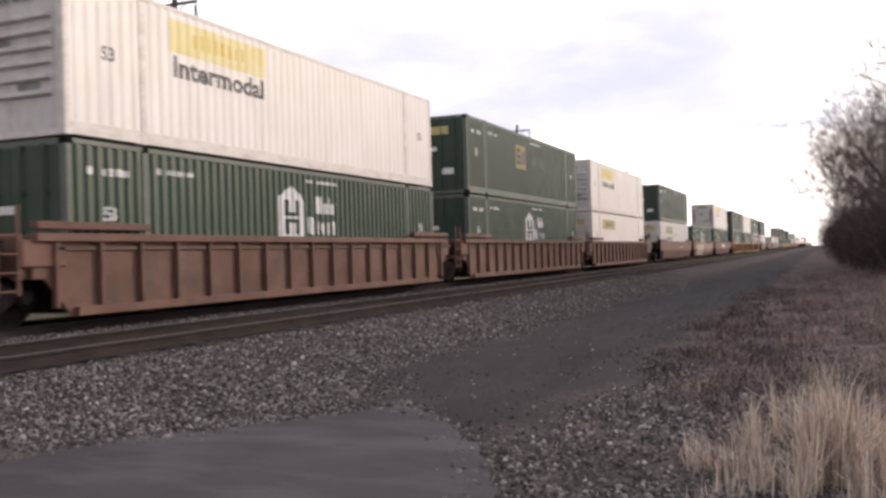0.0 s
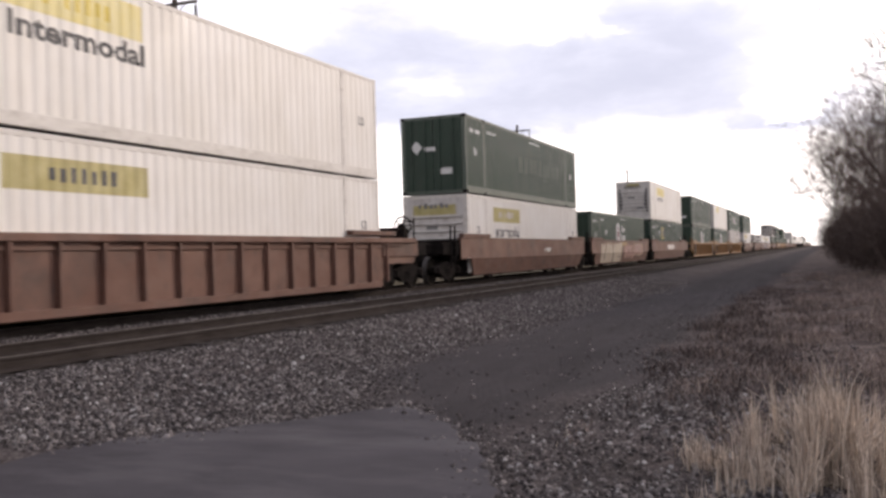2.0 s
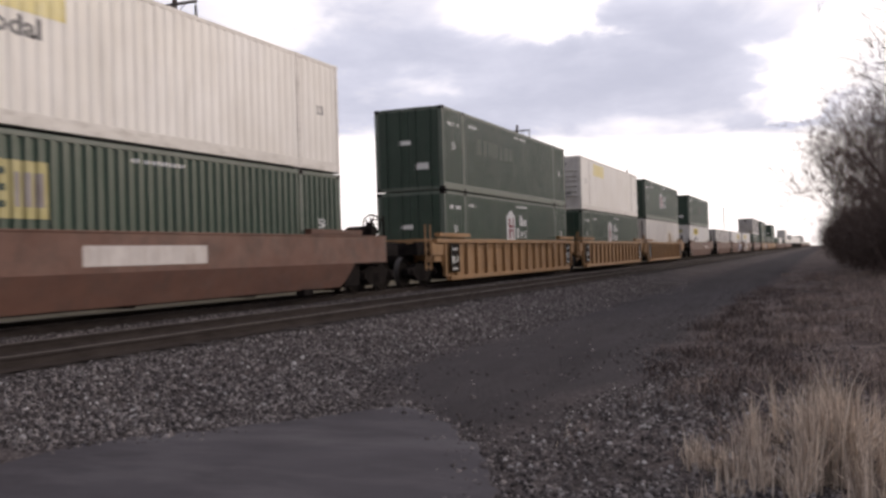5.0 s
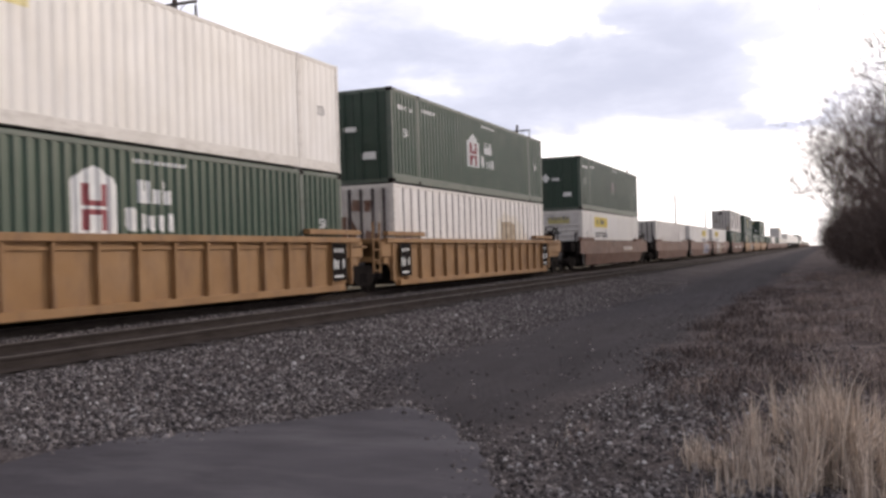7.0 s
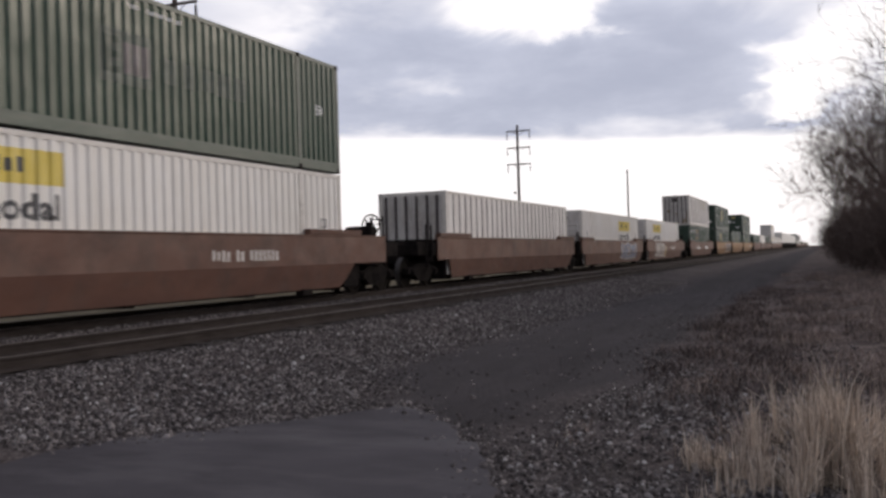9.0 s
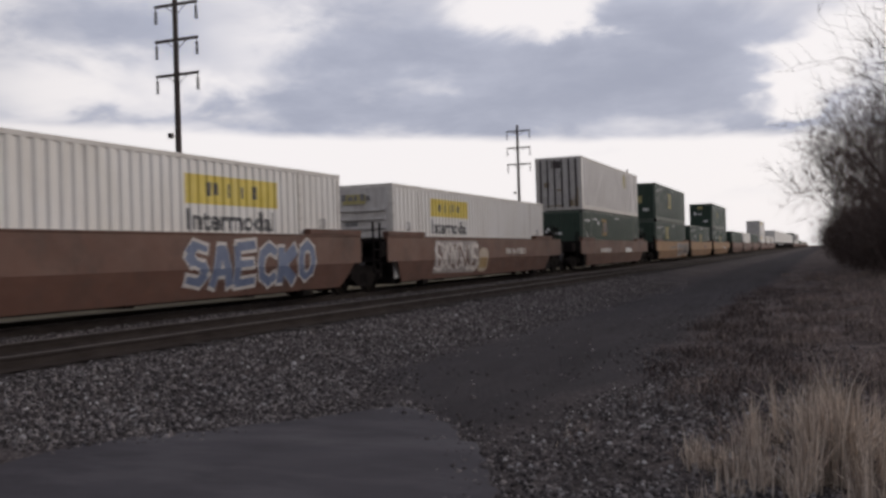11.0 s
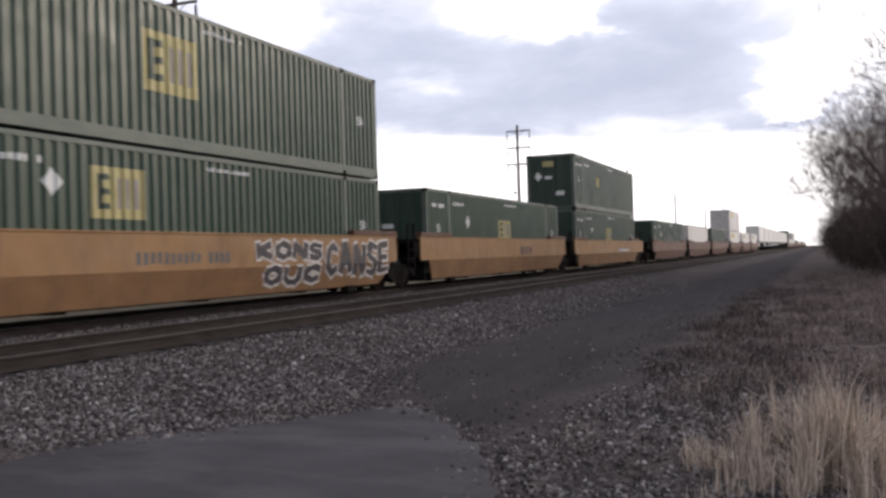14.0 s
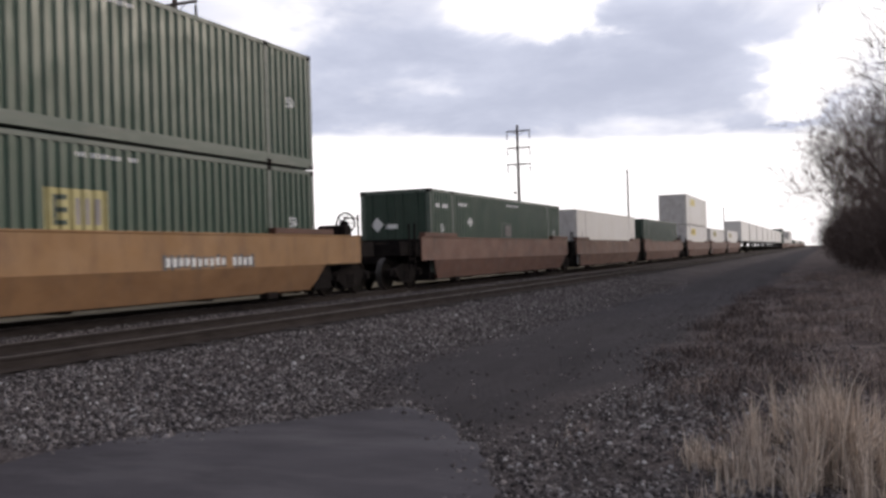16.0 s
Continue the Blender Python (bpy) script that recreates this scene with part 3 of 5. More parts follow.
TUFTS = make_tufts()
TUFT_WEIGHTS = np.cumsum([t[3] for t in TUFTS]) / sum(t[3] for t in TUFTS)


def tall_place(rs):
    x, y, h, _ = TUFTS[int(np.searchsorted(TUFT_WEIGHTS, rs.uniform()))]
    return x + rs.normal(0, 0.036), y + rs.normal(0, 0.05), h


def verge_place(rs):
    while True:
        x, y = rs.uniform(-2.0, 4.0), 6.5 + 44 * rs.uniform() ** 1.5
        c = 1.6 * noise.noise((x * 1.1, y * 0.6, 2)) + 0.02 + (x + 0.5 + min(1.0, max(0.0, (y - 9.0) / 5.0))) * 0.30
        if rs.uniform() < c:
            return x, y, 0.09 + 0.10 * min(1.0, max(0, c))


def make_clumps():
    r = random.Random(12)
    out = []
    while len(out) < 130:
        x, y = r.uniform(-2.4, 2.0), 9.0 + 26 * r.random() ** 1.4
        if x > -2.2 + 0.12 * max(0.0, 14 - y) and r.random() < math.exp(-(x + 1.9) / 1.1):
            out.append((x, y, r.uniform(0.10, 0.24)))
    return out


CLUMPS = make_clumps()


def clump_place(rs):
    x, y, h = CLUMPS[rs.randint(len(CLUMPS))]
    return x + rs.normal(0, 0.16), y + rs.normal(0, 0.28), h


blades("tall_dry_grass", "tall pale dry grass standing beside the stones", 1700, tall_place, 0.4, 1.08, 0.0040, M["straw"], 21, 0.13)
blades("bent_dry_grass", "bent and broken pale grass stalks", 650, tall_place, 0.3, 0.9, 0.0042, M["straw"], 24, 0.7)
blades("dead_verge_weeds", "low brown dead weeds and grass on the verge", 38000, verge_place, 0.4, 1.5, 0.005, M["weeds"], 22, 0.7)
blades("dark_weed_clumps", "dark matted weed clumps along the lane edge", 7500, clump_place, 0.4, 1.2, 0.007, M["dark_weeds"], 25, 0.8)
blades("pale_verge_grass", "sparse pale dead grass tufts on the verge", 1900, verge_place, 0.6, 1.7, 0.0035, M["straw"], 23, 0.5)


# ---------------------------------------------------------------- containers
def profile(kind):
    """Break points along a side wall and how far out the sheet lies there."""
    pts = []
    spans = ((0.14, 1.93), (2.13, 14.02), (14.22, 16.01))
    if kind in ("green", "white", "fluted"):
        pitch, depth = {"green": (0.27, 0.050), "white": (0.30, 0.012), "fluted": (0.29, 0.034)}[kind]
        for a, b in spans:
            n = max(1, round((b - a) / pitch))
            p = (b - a) / n
            for i in range(n):
                y = a + i * p
                pts += [(y, -depth), (y + 0.30 * p, -depth), (y + 0.45 * p, 0.0), (y + 0.85 * p, 0.0)]
            pts.append((b, -depth))
    else:
        pts = [(0.14, -0.02), (16.01, -0.02)]
    return pts


PROFILES = {k: profile(k) for k in ("green", "white", "fluted", "ribbed")}
FACE = WIDE / 2 - 0.006


def out_at(kind, y):
    pts = PROFILES[kind]
    if y <= pts[0][0] or y >= pts[-1][0]:
        return FACE
    for (a, u), (b, w) in zip(pts, pts[1:]):
        if a <= y <= b:
            return FACE + u + (w - u) * (y - a) / max(1e-6, b - a)
    return FACE


def wall_mesh(bm, kind, sx, z0, z1):
    pts = PROFILES[kind]
    prev = None
    for y, o in pts:
        cur = (bm.verts.new((sx * (FACE + o), y, z0)), bm.verts.new((sx * (FACE + o), y, z1)))
        if prev:
            bm.faces.new((prev[0], cur[0], cur[1], prev[1]))
        prev = cur


def side_post_mesh(bm, sx, y0, y1):
    box(bm, min(sx * 1.2, sx * 1.295), max(sx * 1.2, sx * 1.295), y0, y1, 0.02, TALL - 0.02, 0.008)


def rails_mesh(bm, sx, z0, z1):
    box(bm, min(sx * 1.18, sx * 1.291), max(sx * 1.18, sx * 1.291), 0.13, 16.02, z0, z1, 0.01)


def roof_mesh(bm):
    n = 46
    for i in range(n):
        y0, y1 = 0.12 + i * 15.91 / n, 0.12 + (i + 1) * 15.91 / n
        m = y0 + 0.6 * (y1 - y0)
        v = [bm.verts.new((x, y, z)) for y, z in ((y0, 2.862), (y0 + 0.06, 2.882), (m, 2.882), (m + 0.06, 2.862), (y1, 2.862)) for x in (-1.2, 1.2)]
        for k in range(4):
            bm.faces.new((v[2 * k], v[2 * k + 1], v[2 * k + 3], v[2 * k + 2]))


def floor_mesh(bm):
    box(bm, -1.18, 1.18, 0.14, 16.0, 0.05, 0.15)


def casting_mesh(bm):
    box(bm, -0.09, 0.09, -0.09, 0.09, -0.06, 0.06, 0.012)


def end_rib_mesh(bm, z, w):
    extrude_profile(bm, [(-0.075, z + w), (-0.085, z - 0.4 * w), (-0.03, z - w), (0.03, z - w), (0.03, z + w)], -1.05, 1.05, "x")


def door_mesh(bm, x0, x1, y):
    box(bm, x0, x1, y - 0.02, y + 0.03, 0.12, TALL - 0.12, 0.01)


def lock_rod_mesh(bm, x):
    rod(bm, (x, -0.045, 0.1), (x, -0.045, TALL - 0.1), 0.017, 6)
    for z in (0.14, 0.95, 1.95, TALL - 0.14):
        box(bm, x - 0.05, x + 0.05, -0.06, -0.01, z - 0.035, z + 0.035)
    box(bm, x - 0.02, x + 0.16, -0.065, -0.045, 1.2, 1.235)


def frame_mesh(bm, y):
    """End frame: two corner posts, a header and a sill."""
    for sx in (-1, 1):
        box(bm, min(sx * 1.13, sx * 1.295), max(sx * 1.13, sx * 1.295), y - 0.07, y + 0.07, 0, TALL, 0.012)
    box(bm, -1.13, 1.13, y - 0.065, y + 0.065, TALL - 0.13, TALL - 0.003, 0.01)
    box(bm, -1.13, 1.13, y - 0.065, y + 0.065, 0.003, 0.13, 0.01)


def back_mesh(bm):
    n = 9
    v = []
    for i in range(n + 1):
        x0 = -1.13 + 2.26 * i / n
        v.append((x0, 16.11 if i % 2 else 16.07))
    pr = None
    for x, y in v:
        c = (bm.verts.new((x, y, 0.12)), bm.verts.new((x, y, TALL - 0.12)))
        if pr:
            bm.faces.new((pr[0], c[0], c[1], pr[1]))
        pr = c


CONTAINERS = []     # (thing, place along the train, height above the rail)

# wall, rail and end colours; green and white ends are darker than their walls
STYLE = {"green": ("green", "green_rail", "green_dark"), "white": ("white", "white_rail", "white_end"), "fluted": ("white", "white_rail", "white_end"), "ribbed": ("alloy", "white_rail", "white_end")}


def container(kind, s, base, label, ends="door"):
    c = thing("shipping_container", label, "container", "double-stacked containers on the train")
    wall, rail, end = (M[k] for k in STYLE[kind])
    for sx in (1, -1):
        part("side_wall", cached(f"side_wall_{kind}_{sx}", wall_mesh, kind, sx, 0.15, 2.80), wall, c)
        part("top_rail", cached(f"top_rail_{kind}_{sx}", rails_mesh, sx, 2.79, 2.893), rail, c)
        part("bottom_rail", cached(f"bottom_rail_{kind}_{sx}", rails_mesh, sx, 0.02, 0.27), rail, c)
        if kind == "ribbed":
            for i in range(26):
                o = part("rib", cached("panel_rib", lambda bm: box(bm, -0.020, 0.020, -0.027, 0.027, 0.2, 2.79, 0.006)), M["alloy_rib"], c)
                o.location = (sx * (FACE - 0.02), 0.14 + 15.87 * (i + 1) / 27, 0)
        for y0, y1 in ((1.94, 2.12), (14.03, 14.21)):
            part("post", cached(f"post_{kind}_{sx}_{y0}", side_post_mesh, sx, y0, y1), rail if kind != "ribbed" else wall, c)
    part("roof", cached(f"roof_{kind}", roof_mesh), wall, c)
    part("floor", cached("container_floor", floor_mesh), M["black"], c)
    for y in (0.07, LENGTH - 0.07):
        part("end_frame", cached(f"end_frame_{kind}_{y:.2f}", frame_mesh, y), rail, c)
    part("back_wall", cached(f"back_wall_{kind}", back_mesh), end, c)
    for y in (0.0, 2.03, 14.12, LENGTH):
        for sx in (-1, 1):
            for z in (0.06, TALL - 0.06):
                yy = min(max(y, 0.085), LENGTH - 0.085)
                o = part("corner_casting", cached(f"casting_{kind}", casting_mesh), M["black"] if kind == "green" and z < 1 else rail, c)
                o.location = (sx * (WIDE / 2 - 0.083), yy, z)
    if ends == "door":
        for x0, x1 in ((-1.12, -0.006), (0.006, 1.12)):
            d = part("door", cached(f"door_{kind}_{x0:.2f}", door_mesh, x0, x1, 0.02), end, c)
            for x in ((x0 + 0.28), (x0 + 0.82)):
                part("lock_rod", cached(f"lock_rod_{kind}_{x:.2f}", lock_rod_mesh, x), end if kind == "green" else rail, d)
    else:
        if ends == "slats":
            for i, w in enumerate((0.09, 0.14, 0.16, 0.10, 0.15, 0.12)):
                bm = bmesh.new()
                face_mark(bm, rect(-0.62 + 0.21 * i, -0.62 + 0.21 * i + w, 2.40, 2.40 + (0.16, 0.2, 0.14)[i % 3]), -0.056)
                part("end_bar", bm, M["grey_ink"], c, "worn dark bar on the end")
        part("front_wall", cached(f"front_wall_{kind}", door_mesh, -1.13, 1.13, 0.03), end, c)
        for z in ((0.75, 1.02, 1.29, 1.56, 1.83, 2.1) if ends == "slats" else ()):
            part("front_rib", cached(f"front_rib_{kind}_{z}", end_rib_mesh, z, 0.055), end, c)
    if kind == "ribbed":
        for x in (-0.98, -0.60, -0.20, 0.20, 0.60, 0.98):
            o = part("end_rib", cached("end_rib", lambda bm: box(bm, -0.045, 0.045, -0.075, -0.02, 0.13, TALL - 0.14, 0.01)), M["alloy_rib"], c)
            o.location.x = x
    CONTAINERS.append((c, s, base))
    return c


# ---------------------------------------------------------------- lettering and marks
def cut_and_press(bm, kind):
    """Cuts a flat mark (y, z) at every fold of the wall and presses it on to the sheet."""
    ys = [v.co.y for v in bm.verts]
    a, b = min(ys), max(ys)
    for y, _ in PROFILES[kind]:
        if a + 0.002 < y < b - 0.002:
            bmesh.ops.bisect_plane(bm, geom=bm.verts[:] + bm.edges[:] + bm.faces[:], plane_co=(0, y, 0), plane_no=(0, 1, 0))
    for v in bm.verts:
        v.co.x = out_at(kind, v.co.y) + 0.004 + v.co.x


def poly(bm, pts, lift=0.0):
    bm.faces.new([bm.verts.new((lift, y, z)) for y, z in pts])


def face_mark(bm, pts, y=-0.012):
    """A flat mark on the end that leads."""
    bm.faces.new([bm.verts.new((x, y, z)) for x, z in pts])


def pressed(name, c, kind, mat, shapes, label="", lift=0.0):
    """Each flat shape becomes a mark of its own on the wall."""
    for s in shapes:
        bm = bmesh.new()
        poly(bm, s, lift)
        cut_and_press(bm, kind)
        part(name, bm, M[mat], c, label)


def rect(y0, y1, z0, z1):
    return [(y0, z0), (y1, z0), (y1, z1), (y0, z1)]


def lettering(name, c, kind, mat, words, y0, y1, z0, z1, label=""):
    cu = bpy.data.curves.new("lettering", "FONT")
    cu.body = words
    cu.resolution_u, cu.offset = 2, 0.032
    ob = new("lettering", cu)
    me = bpy.data.meshes.new_from_object(ob.evaluated_get(bpy.context.evaluated_depsgraph_get()))
    bpy.data.objects.remove(ob)
    bm = bmesh.new()
    bm.from_mesh(me)
    bpy.data.meshes.remove(me)
    xs, ys = [v.co.x for v in bm.verts], [v.co.y for v in bm.verts]
    for v in bm.verts:
        u, w = (v.co.x - min(xs)) / (max(xs) - min(xs)), (v.co.y - min(ys)) / (max(ys) - min(ys))
        v.co = (0.0, y0 + u * (y1 - y0), z0 + w * (z1 - z0))
    cut_and_press(bm, kind)
    return part(name, bm, M[mat], c, label)


def bars(y0, y1, z0, z1, n, seed, fill=0.72):
    """A row of plain upright bars, where words cannot be shown."""
    r = random.Random(seed)
    out, p = [], (y1 - y0) / n
    for i in range(n):
        a = y0 + i * p
        if r.random() < 0.12:
            continue
        out.append(rect(a, a + p * fill, z0 + (z1 - z0) * r.choice((0, 0, 0.1)), z1 - (z1 - z0) * r.choice((0, 0, 0.12))))
    return out


def yellow_panel(c, kind, y, z0, z1, mat="yellow", ink="ink", width=3.45):
    pressed("yellow_panel", c, kind, mat, [rect(y, y + width, z0, z1)], "yellow name panel")
    h = z1 - z0
    pressed("panel_bar", c, kind, ink, bars(y + 0.75, y + width - 0.75, z0 + 0.28 * h, z1 - 0.24 * h, 8, int(y * 10) + 1, 0.5), "dark bars on the panel", 0.003)


def intermodal(c, kind, y, z0, z1, mat="ink"):
    lettering("lettering", c, kind, mat, "Intermodal", y, y + 3.25, z0, z1, "dark lettering")


def house_mark(c, kind, y, z, ink="red"):
    pressed("house_mark", c, kind, "decal_white", [[(y, z), (y + 1.2, z), (y + 1.2, z + 0.92), (y + 0.92, z + 1.10), (y + 0.6, z + 1.24), (y + 0.28, z + 1.10), (y, z + 0.92)]], "white house-shaped mark")
    shapes = []
    for a, b, bar in ((0.06, 0.44, 0.34), (0.50, 0.90, 0.50)):
        shapes += [rect(y + 0.26, y + 0.45, z + a, z + b), rect(y + 0.75, y + 0.94, z + a, z + b), rect(y + 0.45, y + 0.75, z + bar, z + bar + 0.10)]
    pressed("house_bar", c, kind, ink, shapes, "dark bars in the mark", 0.003)
    blocks = [rect(y + 1.76 + u, y + 1.76 + u + w, z + 0.60, z + 0.60 + h) for u, w, h in ((0.0, 0.11, 0.44), (0.11, 0.10, 0.24), (0.21, 0.10, 0.44), (0.38, 0.22, 0.28), (0.68, 0.10, 0.46), (0.78, 0.14, 0.27))]
    blocks += [[(y + 1.42 + u, z + 0.08 + 0.3 * q), (y + 1.42 + u + 0.25 * w, z + 0.06), (y + 1.42 + u + w, z + 0.06), (y + 1.42 + u + w, z + h - 0.05), (y + 1.42 + u + 0.8 * w, z + h), (y + 1.42 + u, z + h)]
               for u, w, h, q in ((0.0, 0.30, 0.50, 0.3), (0.40, 0.11, 0.40, 0.0), (0.60, 0.20, 0.36, 0.3), (0.90, 0.18, 0.38, 0.1), (1.18, 0.20, 0.42, 0.0))]
    pressed("name_block", c, kind, "decal_white", blocks, "white blocks")


def square_mark(c, kind, y, z, w=1.4, h=0.95, mat="old_yellow"):
    pressed("square_mark", c, kind, mat, [rect(y, y + w, z, z + h)], "faded yellow square mark")
    pressed("mark_bar", c, kind, "green_dark", [rect(y + 0.10 * w, y + 0.20 * w, z + 0.18 * h, z + 0.86 * h)] + [rect(y + 0.20 * w, y + 0.36 * w, z + k * h, z + (k + 0.12) * h) for k in (0.18, 0.46, 0.74)], "dark bars on the mark", 0.003)
    pressed("mark_bar", c, kind, "graf_grey", [rect(y + k * w, y + (k + 0.11) * w, z + 0.2 * h, z + 0.8 * h) for k in (0.46, 0.62, 0.79)], "worn grey bars on the mark", 0.003)


def diamond(c, kind, y, z):
    pressed("diamond_mark", c, kind, "decal_white", [[(y - 0.22, z), (y, z - 0.27), (y + 0.22, z), (y, z + 0.27)]], "white diamond placard")


def small_marks(c, kind, seed):
    """Length figures low at the front, short rows of code higher up."""
    ink = "decal_white" if kind == "green" else "grey_ink"
    lettering("length_figure", c, kind, ink, "53", 0.92, 1.26, 1.45, 1.72, "length figures")
    if kind == "green":
        pressed("code_bar", c, kind, ink, bars(0.5, 1.6, 2.28, 2.42, 6, seed) + bars(2.4, 3.6, 2.40, 2.52, 8, seed + 1) + bars(8.0, 9.6, 2.58, 2.66, 12, seed + 2), "short rows of code")
    lettering("rear_figure", c, kind, ink, "53", 15.0, 15.34, 1.45, 1.70, "length figures")
    if kind != "ribbed":
        for r in (rect(0.25, 0.75, 0.72, 0.95), rect(-0.35, 0.1, 1.6, 1.75)):
            bm = bmesh.new()
            face_mark(bm, r, -0.024)
            part("end_plate", bm, M["decal_white"] if kind == "green" else M["grey_ink"], c, "small pale plate on the door")


def end_diamond(c):
    bm = bmesh.new()
    face_mark(bm, [(-0.9, 1.75), (-0.66, 1.5), (-0.42, 1.75), (-0.66, 2.0)], -0.026)
    part("diamond_placard", bm, M["decal_white"], c, "white diamond placard")


def end_panel(c, z0, z1, mat="old_yellow", x0=-0.85, x1=0.85):
    bm = bmesh.new()
    face_mark(bm, rect(x0, x1, z0, z1), -0.05)
    part("end_panel", bm, M[mat], c, "faded yellow panel on the end")


# ---------------------------------------------------------------- well cars
def smooth_top_mesh(bm, sx, y0, y1):
    pts = [(sx * 1.47, 0.86), (sx * 1.47, 1.57), (sx * 1.49, 1.585), (sx * 1.49, 1.62), (sx * 1.32, 1.62), (sx * 1.43, 1.5), (sx * 1.43, 0.86)]
    extrude_profile(bm, pts if sx > 0 else pts[::-1], y0, y1)


def smooth_low_mesh(bm, sx):
    a = [(-0.15, 0.862), (0.15, 0.50), (0.38, 0.24), (15.95, 0.24), (16.25, 0.50), (16.55, 0.862)]
    up, lo = [], []
    for y, z in a:
        x = 1.47 - (0.862 - z) * 0.22
        up.append(bm.verts.new((sx * x, y, z)))
        lo.append(bm.verts.new((sx * (x - 0.03), y, z)))
    bm.faces.new(up)
    bm.faces.new(lo[::-1])
    for i in range(6):
        bm.faces.new((up[i], up[(i + 1) % 6], lo[(i + 1) % 6], lo[i]))


def sill_mesh(bm, sx, x0, x1, z0, z1, y0, y1):
    box(bm, min(sx * x0, sx * x1), max(sx * x0, sx * x1), y0, y1, z0, z1, 0.012)


def ribbed_sheet_mesh(bm, sx, y0, y1):
    pts = [(y0, 0.80), (-0.55, 0.80), (0.05, 0.14), (16.1, 0.14), (16.7, 0.80), (y1, 0.80), (y1, 1.44), (y0, 1.44)]
    r0 = [bm.verts.new((sx * 1.345, y, z)) for y, z in pts]
    r1 = [bm.verts.new((sx * 1.31, y, z)) for y, z in pts]
    bm.faces.new(r0)
    bm.faces.new(r1[::-1])
    for i in range(8):
        bm.faces.new((r0[i], r0[(i + 1) % 8], r1[(i + 1) % 8], r1[i]))


def rib_mesh(bm, sx):
    x = sorted((sx * 1.346, sx * 1.455))
    box(bm, x[0], x[1], -0.045, 0.045, 0.30, 1.43, 0.01)
    # stiffener under the chord
    x = sorted((sx * 1.346, sx * 1.40))
    box(bm, x[0], x[1], 0.05, 0.98, 1.28, 1.33)


def well_floor_mesh(bm):
    box(bm, -1.1, 1.1, 0.25, 15.9, 0.20, 0.33)
    for y in (0.5, 4.0, 8.0, 12.0, 15.6):
        box(bm, -1.2, 1.2, y - 0.12, y + 0.12, 0.17, 0.345)


def end_deck_mesh(bm, y0, y1):
    a, b = sorted((y0, y1))
    box(bm, -1.40, 1.40, a, b, 1.0, 1.45, 0.02)
    box(bm, -0.55, 0.55, a, b, 0.55, 1.0, 0.02)
    box(bm, -1.30, 1.30, a, a + 0.12, 0.85, 1.56, 0.02)
    box(bm, -1.30, 1.30, b - 0.12, b, 0.85, 1.56, 0.02)
    for x in (-1.18, 1.18):
        box(bm, x - 0.06, x + 0.06, a, b, 0.80, 1.0)


def bulkhead_mesh(bm, y0, y1):
    box(bm, -1.30, 1.30, y0, y1, 0.22, 1.52, 0.02)
    for x in (-0.9, -0.3, 0.3, 0.9):
        box(bm, x - 0.05, x + 0.05, y0 - 0.05, y1 + 0.05, 0.3, 1.45)


def guide_mesh(bm, sx, y0, y1):
    x = sorted((sx * 1.305, sx * 1.50))
    box(bm, x[0], x[1], y0, y1, 1.625, 1.76, 0.012)


def foot_mesh(bm, sx, y):
    x = sorted((sx * 1.20, sx * 1.44))
    box(bm, x[0], x[1], y - 0.22, y + 0.22, 0.10, 0.26, 0.02)


def side_frame_mesh(bm, sx):
    """Cast side frame with bearing boxes and a spring nest."""
    x = sorted((sx * 0.93, sx * 1.10))
    pts = [(-1.18, 0.42), (-1.18, 0.60), (-0.75, 0.66), (-0.42, 0.78), (0.42, 0.78), (0.75, 0.66), (1.18, 0.60), (1.18, 0.42), (0.72, 0.42), (0.38, 0.20), (-0.38, 0.20), (-0.72, 0.42)]
    extrude_profile(bm, pts, x[0], x[1], "x")
    for y in (-0.89, 0.89):
        box(bm, sx * 1.08 - 0.07, sx * 1.08 + 0.07, y - 0.13, y + 0.13, 0.36, 0.62, 0.03)
        rod(bm, (sx * 1.14, y, WHEEL_R), (sx * 1.20, y, WHEEL_R), 0.095, 10)
    for y in (-0.16, 0.0, 0.16):
        rod(bm, (sx * 1.06, y, 0.27), (sx * 1.06, y, 0.55), 0.07, 8)


def bolster_mesh(bm):
    box(bm, -1.0, 1.0, -0.2, 0.2, 0.45, 0.74, 0.03)
    rod(bm, (0, 0, 0.74), (0, 0, 0.86), 0.22, 12)
    for y in (-0.42, 0.42):
        box(bm, -0.9, 0.9, y - 0.06, y + 0.06, 0.34, 0.46, 0.02)


def wheelset_mesh(bm):
    """Axle and two flanged wheels, turning about x."""
    prof = [(0.10, 0.10), (0.10, 0.14), (0.035, 0.17), (0.03, 0.38), (0.07, 0.41), (0.075, WHEEL_R - 0.006), (-0.055, WHEEL_R + 0.002), (-0.07, WHEEL_R + 0.028), (-0.085, WHEEL_R + 0.01), (-0.085, 0.41), (-0.02, 0.38), (-0.015, 0.17), (-0.08, 0.14), (-0.08, 0.10)]
    n = 20
    for sx in (-1, 1):
        rings = []
        for i in range(n):
            a = 2 * math.pi * i / n
            rings.append([bm.verts.new((sx * (0.78 + x), r * math.cos(a), r * math.sin(a))) for x, r in prof])
        for i in range(n):
            p, q = rings[i], rings[(i + 1) % n]
            for k in range(len(prof) - 1):
                f = bm.faces.new((p[k], p[k + 1], q[k + 1], q[k]))
                f.material_index = 1 if k in (5, 6) else 0
    rod(bm, (-1.12, 0, 0), (1.12, 0, 0), 0.085, 10)


